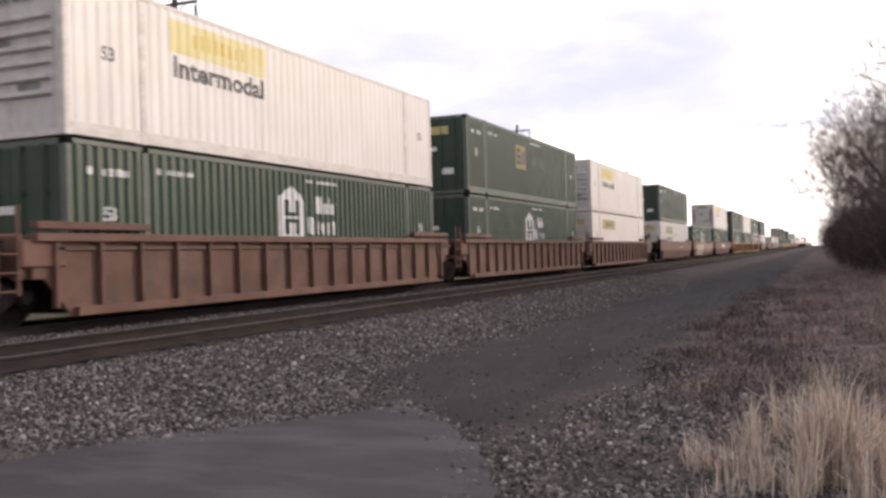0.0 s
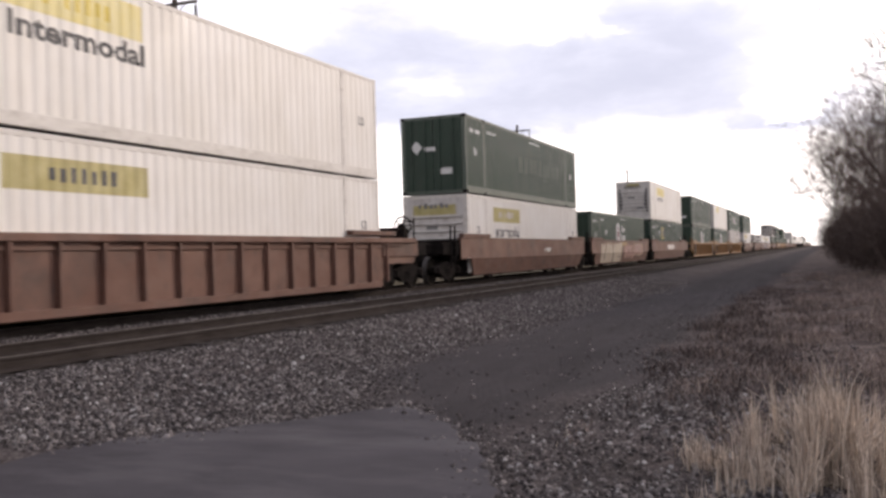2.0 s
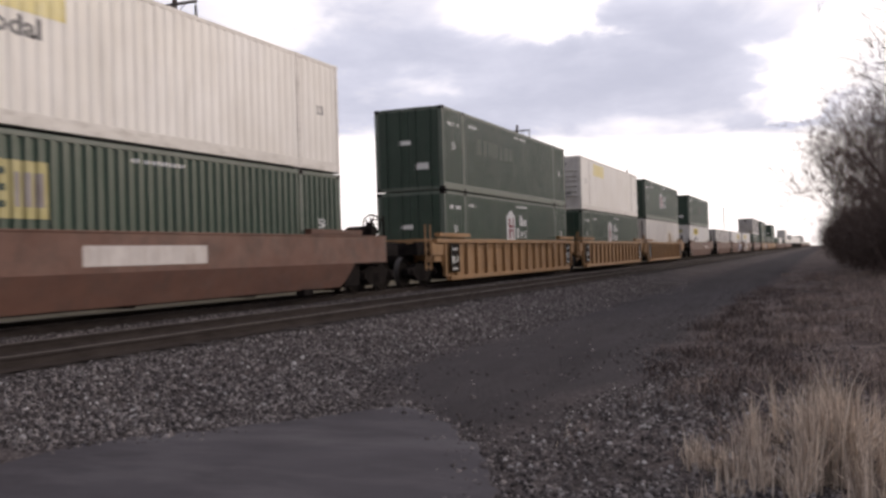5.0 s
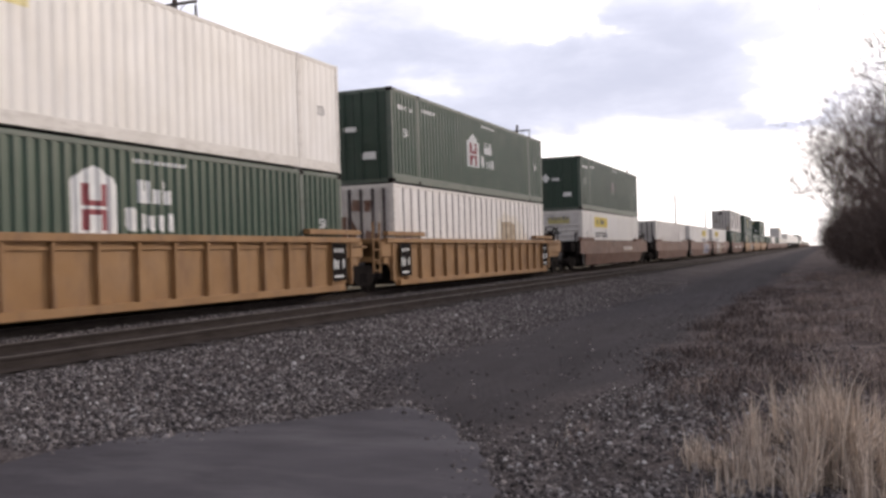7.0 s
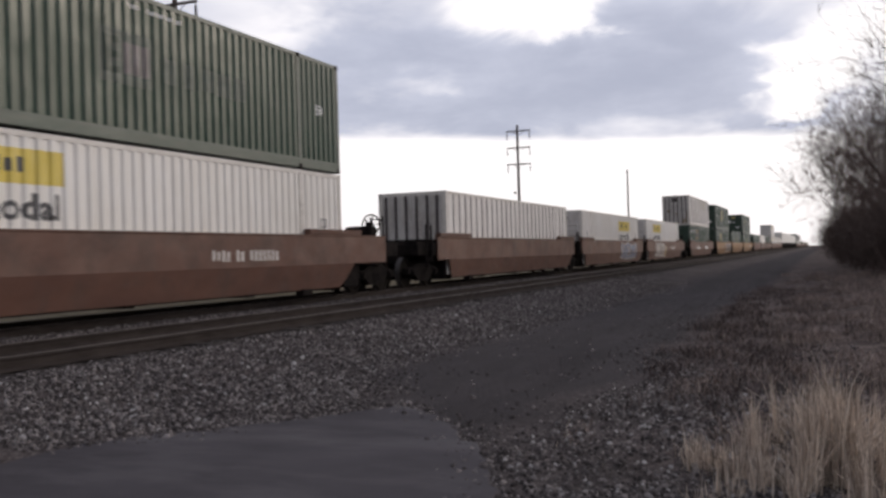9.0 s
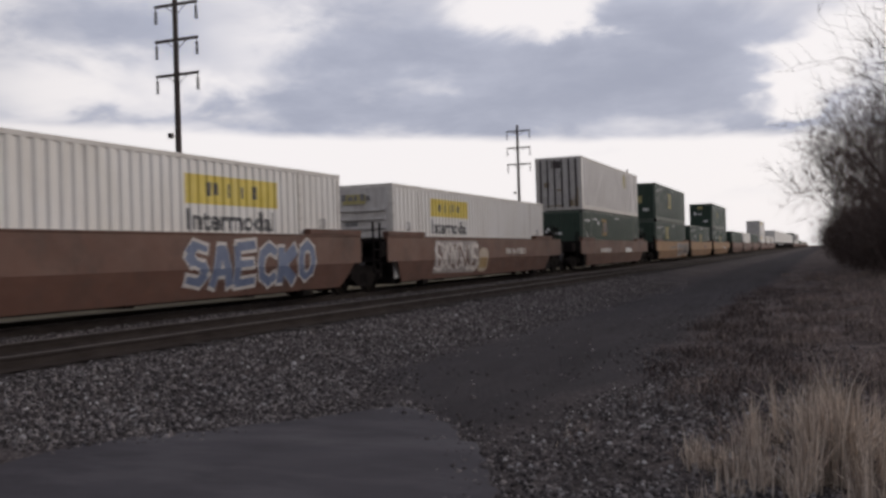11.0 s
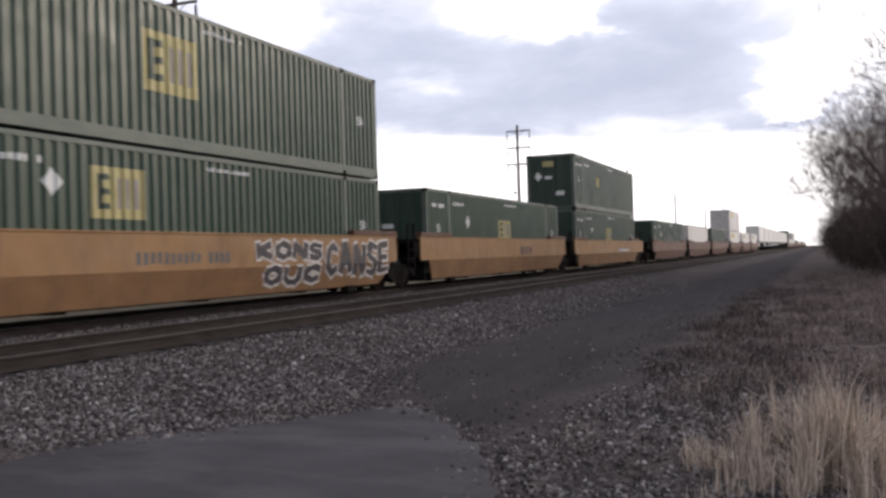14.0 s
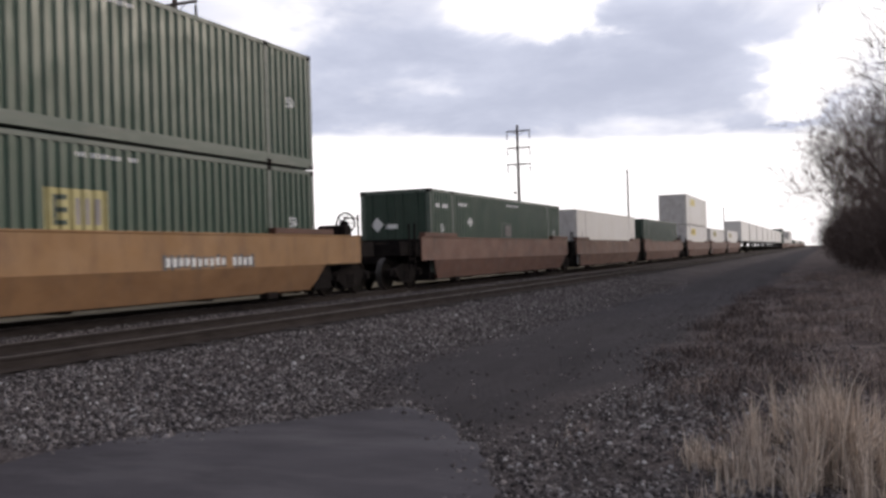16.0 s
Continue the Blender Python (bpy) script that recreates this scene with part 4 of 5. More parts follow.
def coupler_mesh(bm, y0, y1):
    a, b = sorted((y0, y1))
    box(bm, -0.11, 0.11, a, b, 0.70, 0.92, 0.02)
    box(bm, -0.2, 0.2, (a + b) / 2 - 0.2, (a + b) / 2 + 0.2, 0.62, 0.98, 0.05)
    rod(bm, (0.28, a, 0.85), (0.30, b, 0.45), 0.03, 6)


def platform_mesh(bm, y):
    box(bm, -1.28, 1.28, y, y + 1.05, 1.02, 1.40, 0.02)
    box(bm, -0.7, 0.7, y, y + 1.05, 0.80, 1.02)
    for x in (-1.2, -0.4, 0.4, 1.2):
        box(bm, x - 0.05, x + 0.05, y - 0.03, y + 1.08, 1.40, 1.46)


def ladder_mesh(bm, y):
    for dy in (0.0, 0.42):
        rod(bm, (1.36, y + dy, 0.55), (1.36, y + dy, 2.02), 0.032, 6)
    for i in range(4):
        z = 0.62 + i * 0.3
        rod(bm, (1.36, y, z), (1.36, y + 0.42, z), 0.016, 6)


def brake_stand_mesh(bm, y):
    box(bm, 0.80, 1.02, y - 0.08, y + 0.08, 1.3, 2.05, 0.02)
    box(bm, -0.9, 1.2, y - 0.35, y + 0.25, 1.3, 1.55, 0.02)
    box(bm, 0.35, 1.2, y - 0.55, y - 0.05, 1.5, 1.92, 0.06)
    rod(bm, (1.25, y - 0.6, 1.3), (1.25, y - 0.6, 2.15), 0.028, 6)
    rod(bm, (1.25, y + 0.2, 1.3), (1.25, y + 0.2, 2.22), 0.028, 6)
    rod(bm, (1.25, y - 0.6, 2.1), (1.25, y + 0.2, 2.1), 0.022, 6)


def brake_wheel_mesh(bm, y):
    n = 14
    for i in range(n):
        a, b = 2 * math.pi * i / n, 2 * math.pi * (i + 1) / n
        rod(bm, (0.9 + 0.29 * math.cos(a), y, 1.98 + 0.29 * math.sin(a)), (0.9 + 0.29 * math.cos(b), y, 1.98 + 0.29 * math.sin(b)), 0.028, 5)
    for i in range(5):
        a = 2 * math.pi * i / 5
        rod(bm, (0.9, y, 1.98), (0.9 + 0.29 * math.cos(a), y, 1.98 + 0.29 * math.sin(a)), 0.016, 5)


def reservoir_mesh(bm, y):
    rod(bm, (-0.75, y, 1.58), (0.15, y, 1.58), 0.24, 14)
    box(bm, -0.6, -0.5, y - 0.2, y + 0.2, 1.28, 1.5)
    box(bm, -0.1, 0.0, y - 0.2, y + 0.2, 1.28, 1.5)


CARS = []           # (thing, place along the train)
WHEELSETS = []      # (wheelset, its place in the truck)


def truck(car, y, spin=True):
    t = part("truck", cached("bolster", bolster_mesh), M["black"], car, "black cast-steel wheel truck")
    t.location = (0, y, 0)
    for sx in (-1, 1):
        part("side_frame", cached(f"side_frame_{sx}", side_frame_mesh, sx), M["black"], t)
    for dy in (-0.89, 0.89):
        w = part("wheelset", cached("wheelset", wheelset_mesh), [M["wheel"], M["tread"]], t)
        w.location = (0, dy, WHEEL_R)
        if spin:
            WHEELSETS.append((w, dy))
    return t


def unit(car, at, kind, mat, front, rear):
    """One well: front and rear say how far its sides run past the box."""
    root = car
    y0, y1 = -front, LENGTH + rear
    made = []

    def add(name, key, build, args, m=mat):
        o = part(name, cached(key, build, *args), m, root)
        o.location.y = at
        made.append(o)
        return o
    tag = f"{kind}_{mat.name}_{front}_{rear}"
    for sx in (1, -1):
        if kind == "smooth":
            add("upper_side", f"upper_side_{tag}_{sx}", smooth_top_mesh, (sx, y0, y1))
            # grime and the shade of the inward slope are both in this colour
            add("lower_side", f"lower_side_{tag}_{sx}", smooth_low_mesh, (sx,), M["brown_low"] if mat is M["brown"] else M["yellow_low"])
        else:
            add("side_sheet", f"side_sheet_{tag}_{sx}", ribbed_sheet_mesh, (sx, y0, y1))
            add("top_chord", f"top_chord_{tag}_{sx}", sill_mesh, (sx, 1.30, 1.485, 1.42, 1.565, y0, y1))
            add("bottom_chord", f"bottom_chord_{tag}_{sx}", sill_mesh, (sx, 1.30, 1.46, 0.14, 0.30, 0.1, 16.05))
            for i in range(17):
                o = add("rib", f"well_rib_{mat.name}_{sx}", rib_mesh, (sx,))
                o.location.y = at - 0.35 + i * 1.05
        for a, b in ((-min(front, 0.95), 1.95), (14.2, LENGTH + min(rear, 0.95))):
            add("container_guide", f"guide_{kind}_{mat.name}_{sx}_{a:.2f}", guide_mesh, (sx, a, b), mat if kind == "ribbed" else M["brown_low"])
        for y in (2.0, 14.1):
            add("load_foot", f"foot_{sx}_{y}", foot_mesh, (sx, y), M["black"])
    add("well_floor", "well_floor", well_floor_mesh, (), M["black"])
    end_mat = mat if kind == "ribbed" else M["black"]
    add("end_deck", f"end_deck_a_{front}_{end_mat.name}", end_deck_mesh, (-front - 0.25, -0.1), end_mat)
    add("end_deck", f"end_deck_b_{rear}_{end_mat.name}", end_deck_mesh, (LENGTH + 0.1, LENGTH + rear + 0.25), end_mat)
    add("end_bulkhead", "bulkhead_a", bulkhead_mesh, (-0.16, -0.06), M["black"])
    deep = 0.95 if rear > 1.0 else 0.16
    add("end_bulkhead", f"bulkhead_b_{deep}", bulkhead_mesh, (LENGTH + 0.06, LENGTH + deep), M["black"])
    add("ladder", f"ladder_{kind}_{mat.name}_{front}", ladder_mesh, (-front - 0.72,), mat if kind == "ribbed" else M["black"])
    return made


def side_mark(car, name, shapes, mat, label, at, x=1.474):
    for s in shapes:
        bm = bmesh.new()
        bm.faces.new([bm.verts.new((x, at + y, z)) for y, z in s])
        if x >= 1.47:
            # follows the fold of a smooth side
            bmesh.ops.bisect_plane(bm, geom=bm.verts[:] + bm.edges[:] + bm.faces[:], plane_co=(0, 0, 0.862), plane_no=(0, 0, 1))
            for v in bm.verts:
                v.co.x = x - max(0.0, 0.862 - v.co.z) * 0.22
        part(name, bm, M[mat], car, label)


def well_car(s, units, kind, mat, label, first_open=True, spin=True):
    """An articulated car of one or three wells, 19.62 m apart, on shared trucks."""
    car = thing("well_car", label, "railway car", "well cars of the train")
    n = len(units)
    for i, at in enumerate(units):
        f = 1.15 if i == 0 and first_open else 0.8
        r = 2.35 if i == n - 1 else 0.8
        unit(car, at, kind, mat, f, r)
        if i == 0:
            truck(car, at - (1.55 if first_open else 1.7), spin)
        truck(car, at + LENGTH + (2.4 if i == n - 1 else (units[i + 1] - at - LENGTH) / 2), spin)
    last = units[-1] + LENGTH
    for name, y in (("rear", last + 2.5), ("front", units[0] - 2.35)):
        part("end_platform", cached(f"end_platform_{name}_{y:.2f}", platform_mesh, y), M["black"], car, "black end platform over the truck")
    part("coupler", cached(f"coupler_{n}_{last:.2f}", coupler_mesh, last + 2.5, last + 4.15), M["black"], car)
    part("brake_stand", cached(f"brake_stand_{last:.2f}", brake_stand_mesh, last + 2.45), M["black"], car)
    part("brake_wheel", cached(f"brake_wheel_{last:.2f}", brake_wheel_mesh, last + 2.57), M["black"], car)
    part("air_reservoir", cached(f"reservoir_{last:.2f}", reservoir_mesh, last + 1.1), M["black"], car)
    CARS.append((car, s))
    return car


def number_plate(car, at, y, w=0.8):
    side_mark(car, "number_panel", [rect(y, y + w, 0.42, 1.40)], "black", "black number panel", at, 1.462)
    side_mark(car, "number_bar", bars(y + 0.08, y + w - 0.08, 0.72, 0.98, 4, 7, 0.6) + bars(y + 0.12, y + w - 0.1, 1.16, 1.26, 3, 8, 0.5) + [rect(y + 0.1, y + w - 0.2, 0.5, 0.56)], "decal_white", "white bars on the panel", at, 1.466)


STROKES = {
    "ring": [[(0.5, 0), (0.12, 0.15), (0, 0.5), (0.12, 0.85), (0.5, 1), (0.88, 0.85), (1, 0.5), (0.88, 0.15), (0.5, 0)]],
    "zigzag": [[(0, 0), (0.05, 1), (0.95, 0), (1, 1)]],
    "comb": [[(1, 1), (0, 0.95), (0, 0), (1, 0.05)], [(0, 0.5), (0.85, 0.52)]],
    "snake": [[(1, 0.9), (0.35, 1), (0, 0.75), (0.25, 0.55), (0.8, 0.45), (1, 0.22), (0.7, 0), (0, 0.08)]],
    "hammer": [[(-0.05, 0.98), (1.05, 1)], [(0.5, 1), (0.52, 0)]],
    "hook": [[(1, 0.85), (0.6, 1), (0.15, 0.82), (0, 0.5), (0.15, 0.18), (0.6, 0), (1, 0.15)]],
    "peak": [[(0, 0), (0.42, 1), (0.6, 1), (1, 0)], [(0.2, 0.36), (0.8, 0.36)]],
    "fork": [[(0, 0), (0, 1)], [(1, 1), (0.05, 0.5), (1, 0)]],
    "cup": [[(0, 1), (0, 0.25), (0.3, 0), (0.7, 0), (1, 0.25), (1, 1)]],
}


def stroke_shapes(kinds, y0, y1, z0, z1, thick, seed, tilt=0.06):
    """Broad sprayed strokes: one four-cornered piece for each stretch of a letter-like figure."""
    r = random.Random(seed)
    p = (y1 - y0) / len(kinds)
    out = []
    for i, k in enumerate(kinds):
        a, w = y0 + i * p + thick * 0.5, p * r.uniform(0.92, 1.05) - thick * 0.8
        lo, hi = z0 + thick * 0.5 + r.uniform(0, 0.10) * (z1 - z0), z1 - thick * 0.5 - r.uniform(0, 0.08) * (z1 - z0)
        sl = r.uniform(-tilt, tilt) * p
        for line in STROKES[k]:
            pts = [(a + u * w + sl * v, lo + v * (hi - lo)) for u, v in line]
            for (u0, v0), (u1, v1) in zip(pts, pts[1:]):
                d = math.hypot(u1 - u0, v1 - v0)
                dy, dz = (u1 - u0) / d, (v1 - v0) / d
                e = thick * 0.32
                h = thick * r.uniform(0.44, 0.56)
                out.append([(u0 - dy * e + dz * h, v0 - dz * e - dy * h), (u1 + dy * e + dz * h, v1 + dz * e - dy * h), (u1 + dy * e - dz * h, v1 + dz * e + dy * h), (u0 - dy * e - dz * h, v0 - dz * e + dy * h)])
    return [[(y, max(0.27, min(1.55, z))) for y, z in s] for s in out]


def spray(car, at, shapes, mat, layer):
    for i, s in enumerate(shapes):
        side_mark(car, "graffiti", [s], mat, "sprayed graffiti", at, 1.4745 + 0.004 * layer + 0.00025 * (i % 12))


def spray_letters(car, at, kinds, y0, y1, z0, z1, thick, seed, fill, edge=None, rim=0.05):
    if edge:
        spray(car, at, stroke_shapes(kinds, y0, y1, z0, z1, thick, seed), edge, 1)
        inner = []
        for s in stroke_shapes(kinds, y0, y1, z0, z1, thick, seed):
            cy, cz = sum(q[0] for q in s) / 4, sum(q[1] for q in s) / 4
            far = max(math.hypot(y - cy, z - cz) for y, z in s)
            inner.append([(y - (y - cy) / far * rim, z - math.copysign(min(abs(z - cz), rim), z - cz)) for y, z in s])
        spray(car, at, inner, fill, 2)
    else:
        spray(car, at, stroke_shapes(kinds, y0, y1, z0, z1, thick, seed), fill, 1)


# the train, from the front: place along it, bottom box, top box, car
PITCH = 19.5
LOWER, UPPER = 0.346, 3.282

G_TOP = "dark green corrugated steel container stacked on another container"
G_LOW = "green corrugated steel container sitting in a well car"
W_TOP = "cream-white ribbed container stacked on another container"
W_LOW = "white container with a yellow panel sitting in a well car"

# brown ribbed car
car = well_car(12.25, [0.0, PITCH, 2 * PITCH - 0.05], "ribbed", M["brown"], "rust-brown ribbed three-unit well car carrying stacked containers", first_open=False)
c = container("green", 12.3, LOWER, G_LOW); small_marks(c, "green", 1); house_mark(c, "green", 6.7, 1.22, "green_dark")
c = container("white", 12.3, UPPER, W_TOP, "slats"); small_marks(c, "white", 2)
yellow_panel(c, "white", 2.85, 1.98, 2.66, "pale_yellow", "yellow"); intermodal(c, "white", 2.95, 1.47, 1.92)
c = container("green", 31.82, LOWER, G_LOW); small_marks(c, "green", 3); house_mark(c, "green", 7.0, 1.20, "green_dark")
c = container("green", 31.82, UPPER, G_TOP); small_marks(c, "green", 4); end_diamond(c)
square_mark(c, "green", 5.9, 1.35, 1.4, 1.0); pressed("worn_bar", c, "green", "green_rail", bars(8.2, 10.4, 1.55, 1.95, 5, 4), "faded bars"); end_panel(c, 2.2, 2.5, "old_yellow", -0.2, 0.6)
c = container("white", 51.3, LOWER, W_LOW, "slats"); small_marks(c, "white", 5); yellow_panel(c, "white", 2.7, 1.93, 2.5, "old_yellow"); end_panel(c, 2.05, 2.5)
c = container("white", 51.3, UPPER, W_TOP, "slats"); small_marks(c, "white", 6); yellow_panel(c, "white", 2.65, 1.98, 2.66, "pale_yellow", "yellow"); intermodal(c, "white", 2.9, 1.5, 1.92); end_panel(c, 2.42, 2.66, "old_yellow", -0.55, 0.45)

# brown smooth car
car = well_car(74.7, [0.0, PITCH, 2 * PITCH - 0.1], "smooth", M["brown"], "rust-brown smooth-sided three-unit well car with graffiti")
c = container("fluted", 74.75, LOWER, W_LOW, "slats"); small_marks(c, "fluted", 7); yellow_panel(c, "fluted", 2.85, 1.92, 2.5, "old_yellow", "graf_light"); intermodal(c, "fluted", 2.95, 1.32, 1.78, "grey_ink"); end_panel(c, 2.05, 2.52)
c = container("green", 74.75, UPPER, G_TOP); small_marks(c, "green", 8); end_diamond(c); pressed("worn_bar", c, "green", "green_rail", bars(6.5, 13.0, 1.2, 1.9, 9, 6), "faded bars")
c = container("green", 94.2, LOWER, G_LOW); small_marks(c, "green", 9); house_mark(c, "green", 6.65, 1.20); diamond(c, "green", 3.78, 1.78); end_diamond(c)
c = container("green", 113.6, LOWER, G_LOW); small_marks(c, "green", 10); square_mark(c, "green", 4.6, 1.45); diamond(c, "green", 3.6, 1.95)
c = container("white", 113.6, UPPER, "white ribbed container with black scuffs on its end", "slats"); small_marks(c, "white", 11); yellow_panel(c, "white", 3.0, 1.92, 2.56, "pale_yellow", "yellow"); lettering("lettering", c, "white", "grey_ink", "Intermodal", 3.2, 5.9, 1.5, 1.86, "worn lettering"); end_panel(c, 2.5, 2.72, "old_yellow", -0.5, 0.5)
bm = bmesh.new()
for sx in (-1, 1):
    pts = [(0.95, 2.3), (0.82, 1.7), (0.80, 1.2), (0.88, 0.7), (1.08, 0.55), (1.08, 2.3)]
    face_mark(bm, [(sx * x, z) for x, z in (pts if sx > 0 else pts[::-1])], -0.048)
part("black_scuff", bm, M["graf_dark"], c, "black scuff marks on the end")
spray(car, PITCH, [[(1.6, 0.3), (7.2, 0.3), (7.3, 1.0), (6.2, 1.1), (5.0, 0.9), (3.2, 1.05), (1.6, 0.9)]], "graf_beige", 0)
spray(car, PITCH, [[(4.6, 0.32), (4.85, 0.32), (4.8, 0.95), (4.6, 0.9)], [(6.3, 0.5), (6.9, 0.62), (6.9, 0.68), (6.3, 0.60)], [(2.2, 0.45), (2.45, 0.5), (2.5, 0.9), (2.3, 0.85)]], "graf_dark", 3)
spray_letters(car, PITCH, ["fork", "ring", "zigzag", "snake", "hammer"], 1.5, 7.4, 0.30, 1.52, 0.40, 3, "graf_beige")
spray(car, PITCH, [[(7.3, 1.28), (9.0, 1.28), (9.0, 1.5), (7.2, 1.5)]], "graf_ochre", 0)
spray_letters(car, PITCH, ["snake", "hook", "fork", "cup"], 8.1, 11.4, 0.42, 1.42, 0.32, 5, "graf_pink")
spray_letters(car, PITCH, ["cup", "peak", "hook", "cup", "ring"], 11.3, 14.6, 0.55, 1.48, 0.30, 6, "graf_pink", "graf_beige", 0.06)
side_mark(car, "number_bar", bars(9.5, 10.4, 1.05, 1.22, 6, 2), "decal_white", "white bars", 0.0)
side_mark(car, "paint_patch", [rect(6.5, 10.0, 0.98, 1.35)], "graf_light", "pale painted-over patch", 2 * PITCH - 0.1)

# yellow ribbed car
car = well_car(137.1, [0.0, PITCH, 2 * PITCH - 0.05], "ribbed", M["yellow_car"], "faded yellow ribbed three-unit well car carrying stacked containers")
c = container("green", 137.15, LOWER, G_LOW); small_marks(c, "green", 12); house_mark(c, "green", 6.7, 1.22)
c = container("green", 137.15, UPPER, G_TOP); small_marks(c, "green", 13); pressed("worn_bar", c, "green", "green_rail", bars(3.5, 8.0, 1.5, 2.1, 7, 6), "faded bars")
c = container("green", 156.7, LOWER, G_LOW); small_marks(c, "green", 14); house_mark(c, "green", 6.4, 1.22)
c = container("white", 156.7, UPPER, W_TOP, "slats"); small_marks(c, "white", 15); yellow_panel(c, "white", 3.0, 2.0, 2.66, "pale_yellow", "pale_yellow", 2.6)
c = container("ribbed", 176.15, LOWER, "white ribbed container with a rusty end in a well car")
for q in ([(-0.7, 0.95), (-0.1, 0.9), (0.05, 1.5), (-0.2, 1.95), (-0.65, 1.9)], [(0.1, 0.85), (0.75, 0.8), (0.8, 1.35), (0.35, 1.5)], [(-0.15, 2.1), (0.5, 2.05), (0.55, 2.4), (-0.1, 2.45)], [(-0.95, 0.3), (-0.5, 0.3), (-0.55, 0.8), (-0.9, 0.85)]):
    bm = bmesh.new()
    face_mark(bm, q, -0.026)
    part("rust_stain", bm, M["stain_rust"], c, "red-brown rust on the end")
pressed("cream_stain", c, "ribbed", "stain_cream", [[(9.2, 1.1), (13.6, 1.1), (13.5, 1.45), (13.1, 1.5), (12.9, 1.9), (12.3, 2.0), (12.0, 2.25), (11.2, 2.2), (10.5, 2.4), (10.2, 2.1), (9.6, 2.05), (9.5, 1.6)]], "cream stain")
pressed("rust_patch", c, "ribbed", "stain_tan", [[(10.0, 1.12), (11.9, 1.12), (11.9, 1.85), (11.3, 1.98), (10.05, 1.92)]], "tan rust patch", 0.003)
c = container("green", 176.15, UPPER, G_TOP); small_marks(c, "green", 16); house_mark(c, "green", 6.5, 0.98)
for at in (0.0, PITCH, 2 * PITCH - 0.05):
    number_plate(car, at, 0.1)
    number_plate(car, at, 15.35)

# single brown car
car = well_car(199.7, [0.0], "smooth", M["brown"], "dark red-brown smooth-sided single well car")
c = container("fluted", 199.75, LOWER, W_LOW, "slats"); small_marks(c, "fluted", 17); yellow_panel(c, "fluted", 2.85, 2.02, 2.6); intermodal(c, "fluted", 2.95, 1.42, 1.88); end_panel(c, 2.2, 2.55, "old_yellow", -0.6, 0.6)
c = container("green", 199.75, UPPER, G_TOP); small_marks(c, "green", 18); square_mark(c, "green", 7.2, 1.1, 1.5, 1.0, "green_rail"); end_diamond(c); pressed("worn_bar", c, "green", "green_rail", bars(9.0, 12.0, 1.3, 1.8, 5, 8), "faded bars")
side_mark(car, "number_bar", bars(10.2, 12.8, 1.0, 1.24, 15, 5, 0.6), "graf_light", "pale bars", 0.0)

# brown smooth car with single boxes
car = well_car(223.3, [0.0, PITCH - 0.05, 2 * PITCH - 0.1], "smooth", M["brown"], "rust-brown smooth-sided three-unit well car with bright graffiti")
c = container("ribbed", 223.4, LOWER, "dirty white container with upright outer ribs in a well car")
c = container("fluted", 242.75, LOWER, W_LOW, "slats"); small_marks(c, "fluted", 19); yellow_panel(c, "fluted", 9.6, 1.88, 2.5); intermodal(c, "fluted", 9.65, 1.32, 1.78)
c = container("fluted", 262.2, LOWER, W_LOW, "slats"); small_marks(c, "fluted", 20); yellow_panel(c, "fluted", 2.9, 1.96, 2.56); intermodal(c, "fluted", 2.98, 1.38, 1.84); end_panel(c, 2.3, 2.6, "old_yellow", -0.4, 0.4)
spray_letters(car, PITCH, ["snake", "peak", "comb", "hook", "fork", "ring"], 9.2, 14.4, 0.32, 1.52, 0.30, 8, "graf_blue", "graf_light", 0.07)
spray(car, 2 * PITCH - 0.1, [[(2.7, 0.42), (6.6, 0.36), (6.9, 0.8), (6.8, 1.5), (2.8, 1.5)]], "graf_grey", 0)
spray_letters(car, 2 * PITCH - 0.1, ["snake", "fork", "zigzag", "peak", "cup", "snake"], 2.7, 6.9, 0.42, 1.5, 0.11, 9, "graf_light")
spray_letters(car, 2 * PITCH - 0.1, ["cup", "zigzag", "hook", "fork", "snake"], 2.9, 6.8, 0.40, 1.45, 0.09, 17, "graf_light")
spray_letters(car, 2 * PITCH - 0.1, ["fork", "hook", "zigzag", "cup"], 3.1, 6.6, 0.5, 1.4, 0.10, 10, "brown_low")
spray(car, 2 * PITCH - 0.1, [[(6.95, 0.45), (7.2, 0.36), (7.7, 0.36), (7.95, 0.5), (7.95, 1.1), (7.75, 1.24), (7.2, 1.24), (6.95, 1.1)]], "graf_beige", 1)
spray(car, 2 * PITCH - 0.1, [[(7.05, 0.5), (7.85, 0.5), (7.85, 0.9), (7.05, 0.9)]], "graf_ochre", 3)
side_mark(car, "number_bar", bars(10.0, 12.7, 0.98, 1.22, 15, 5, 0.6), "graf_light", "pale bars", 2 * PITCH)

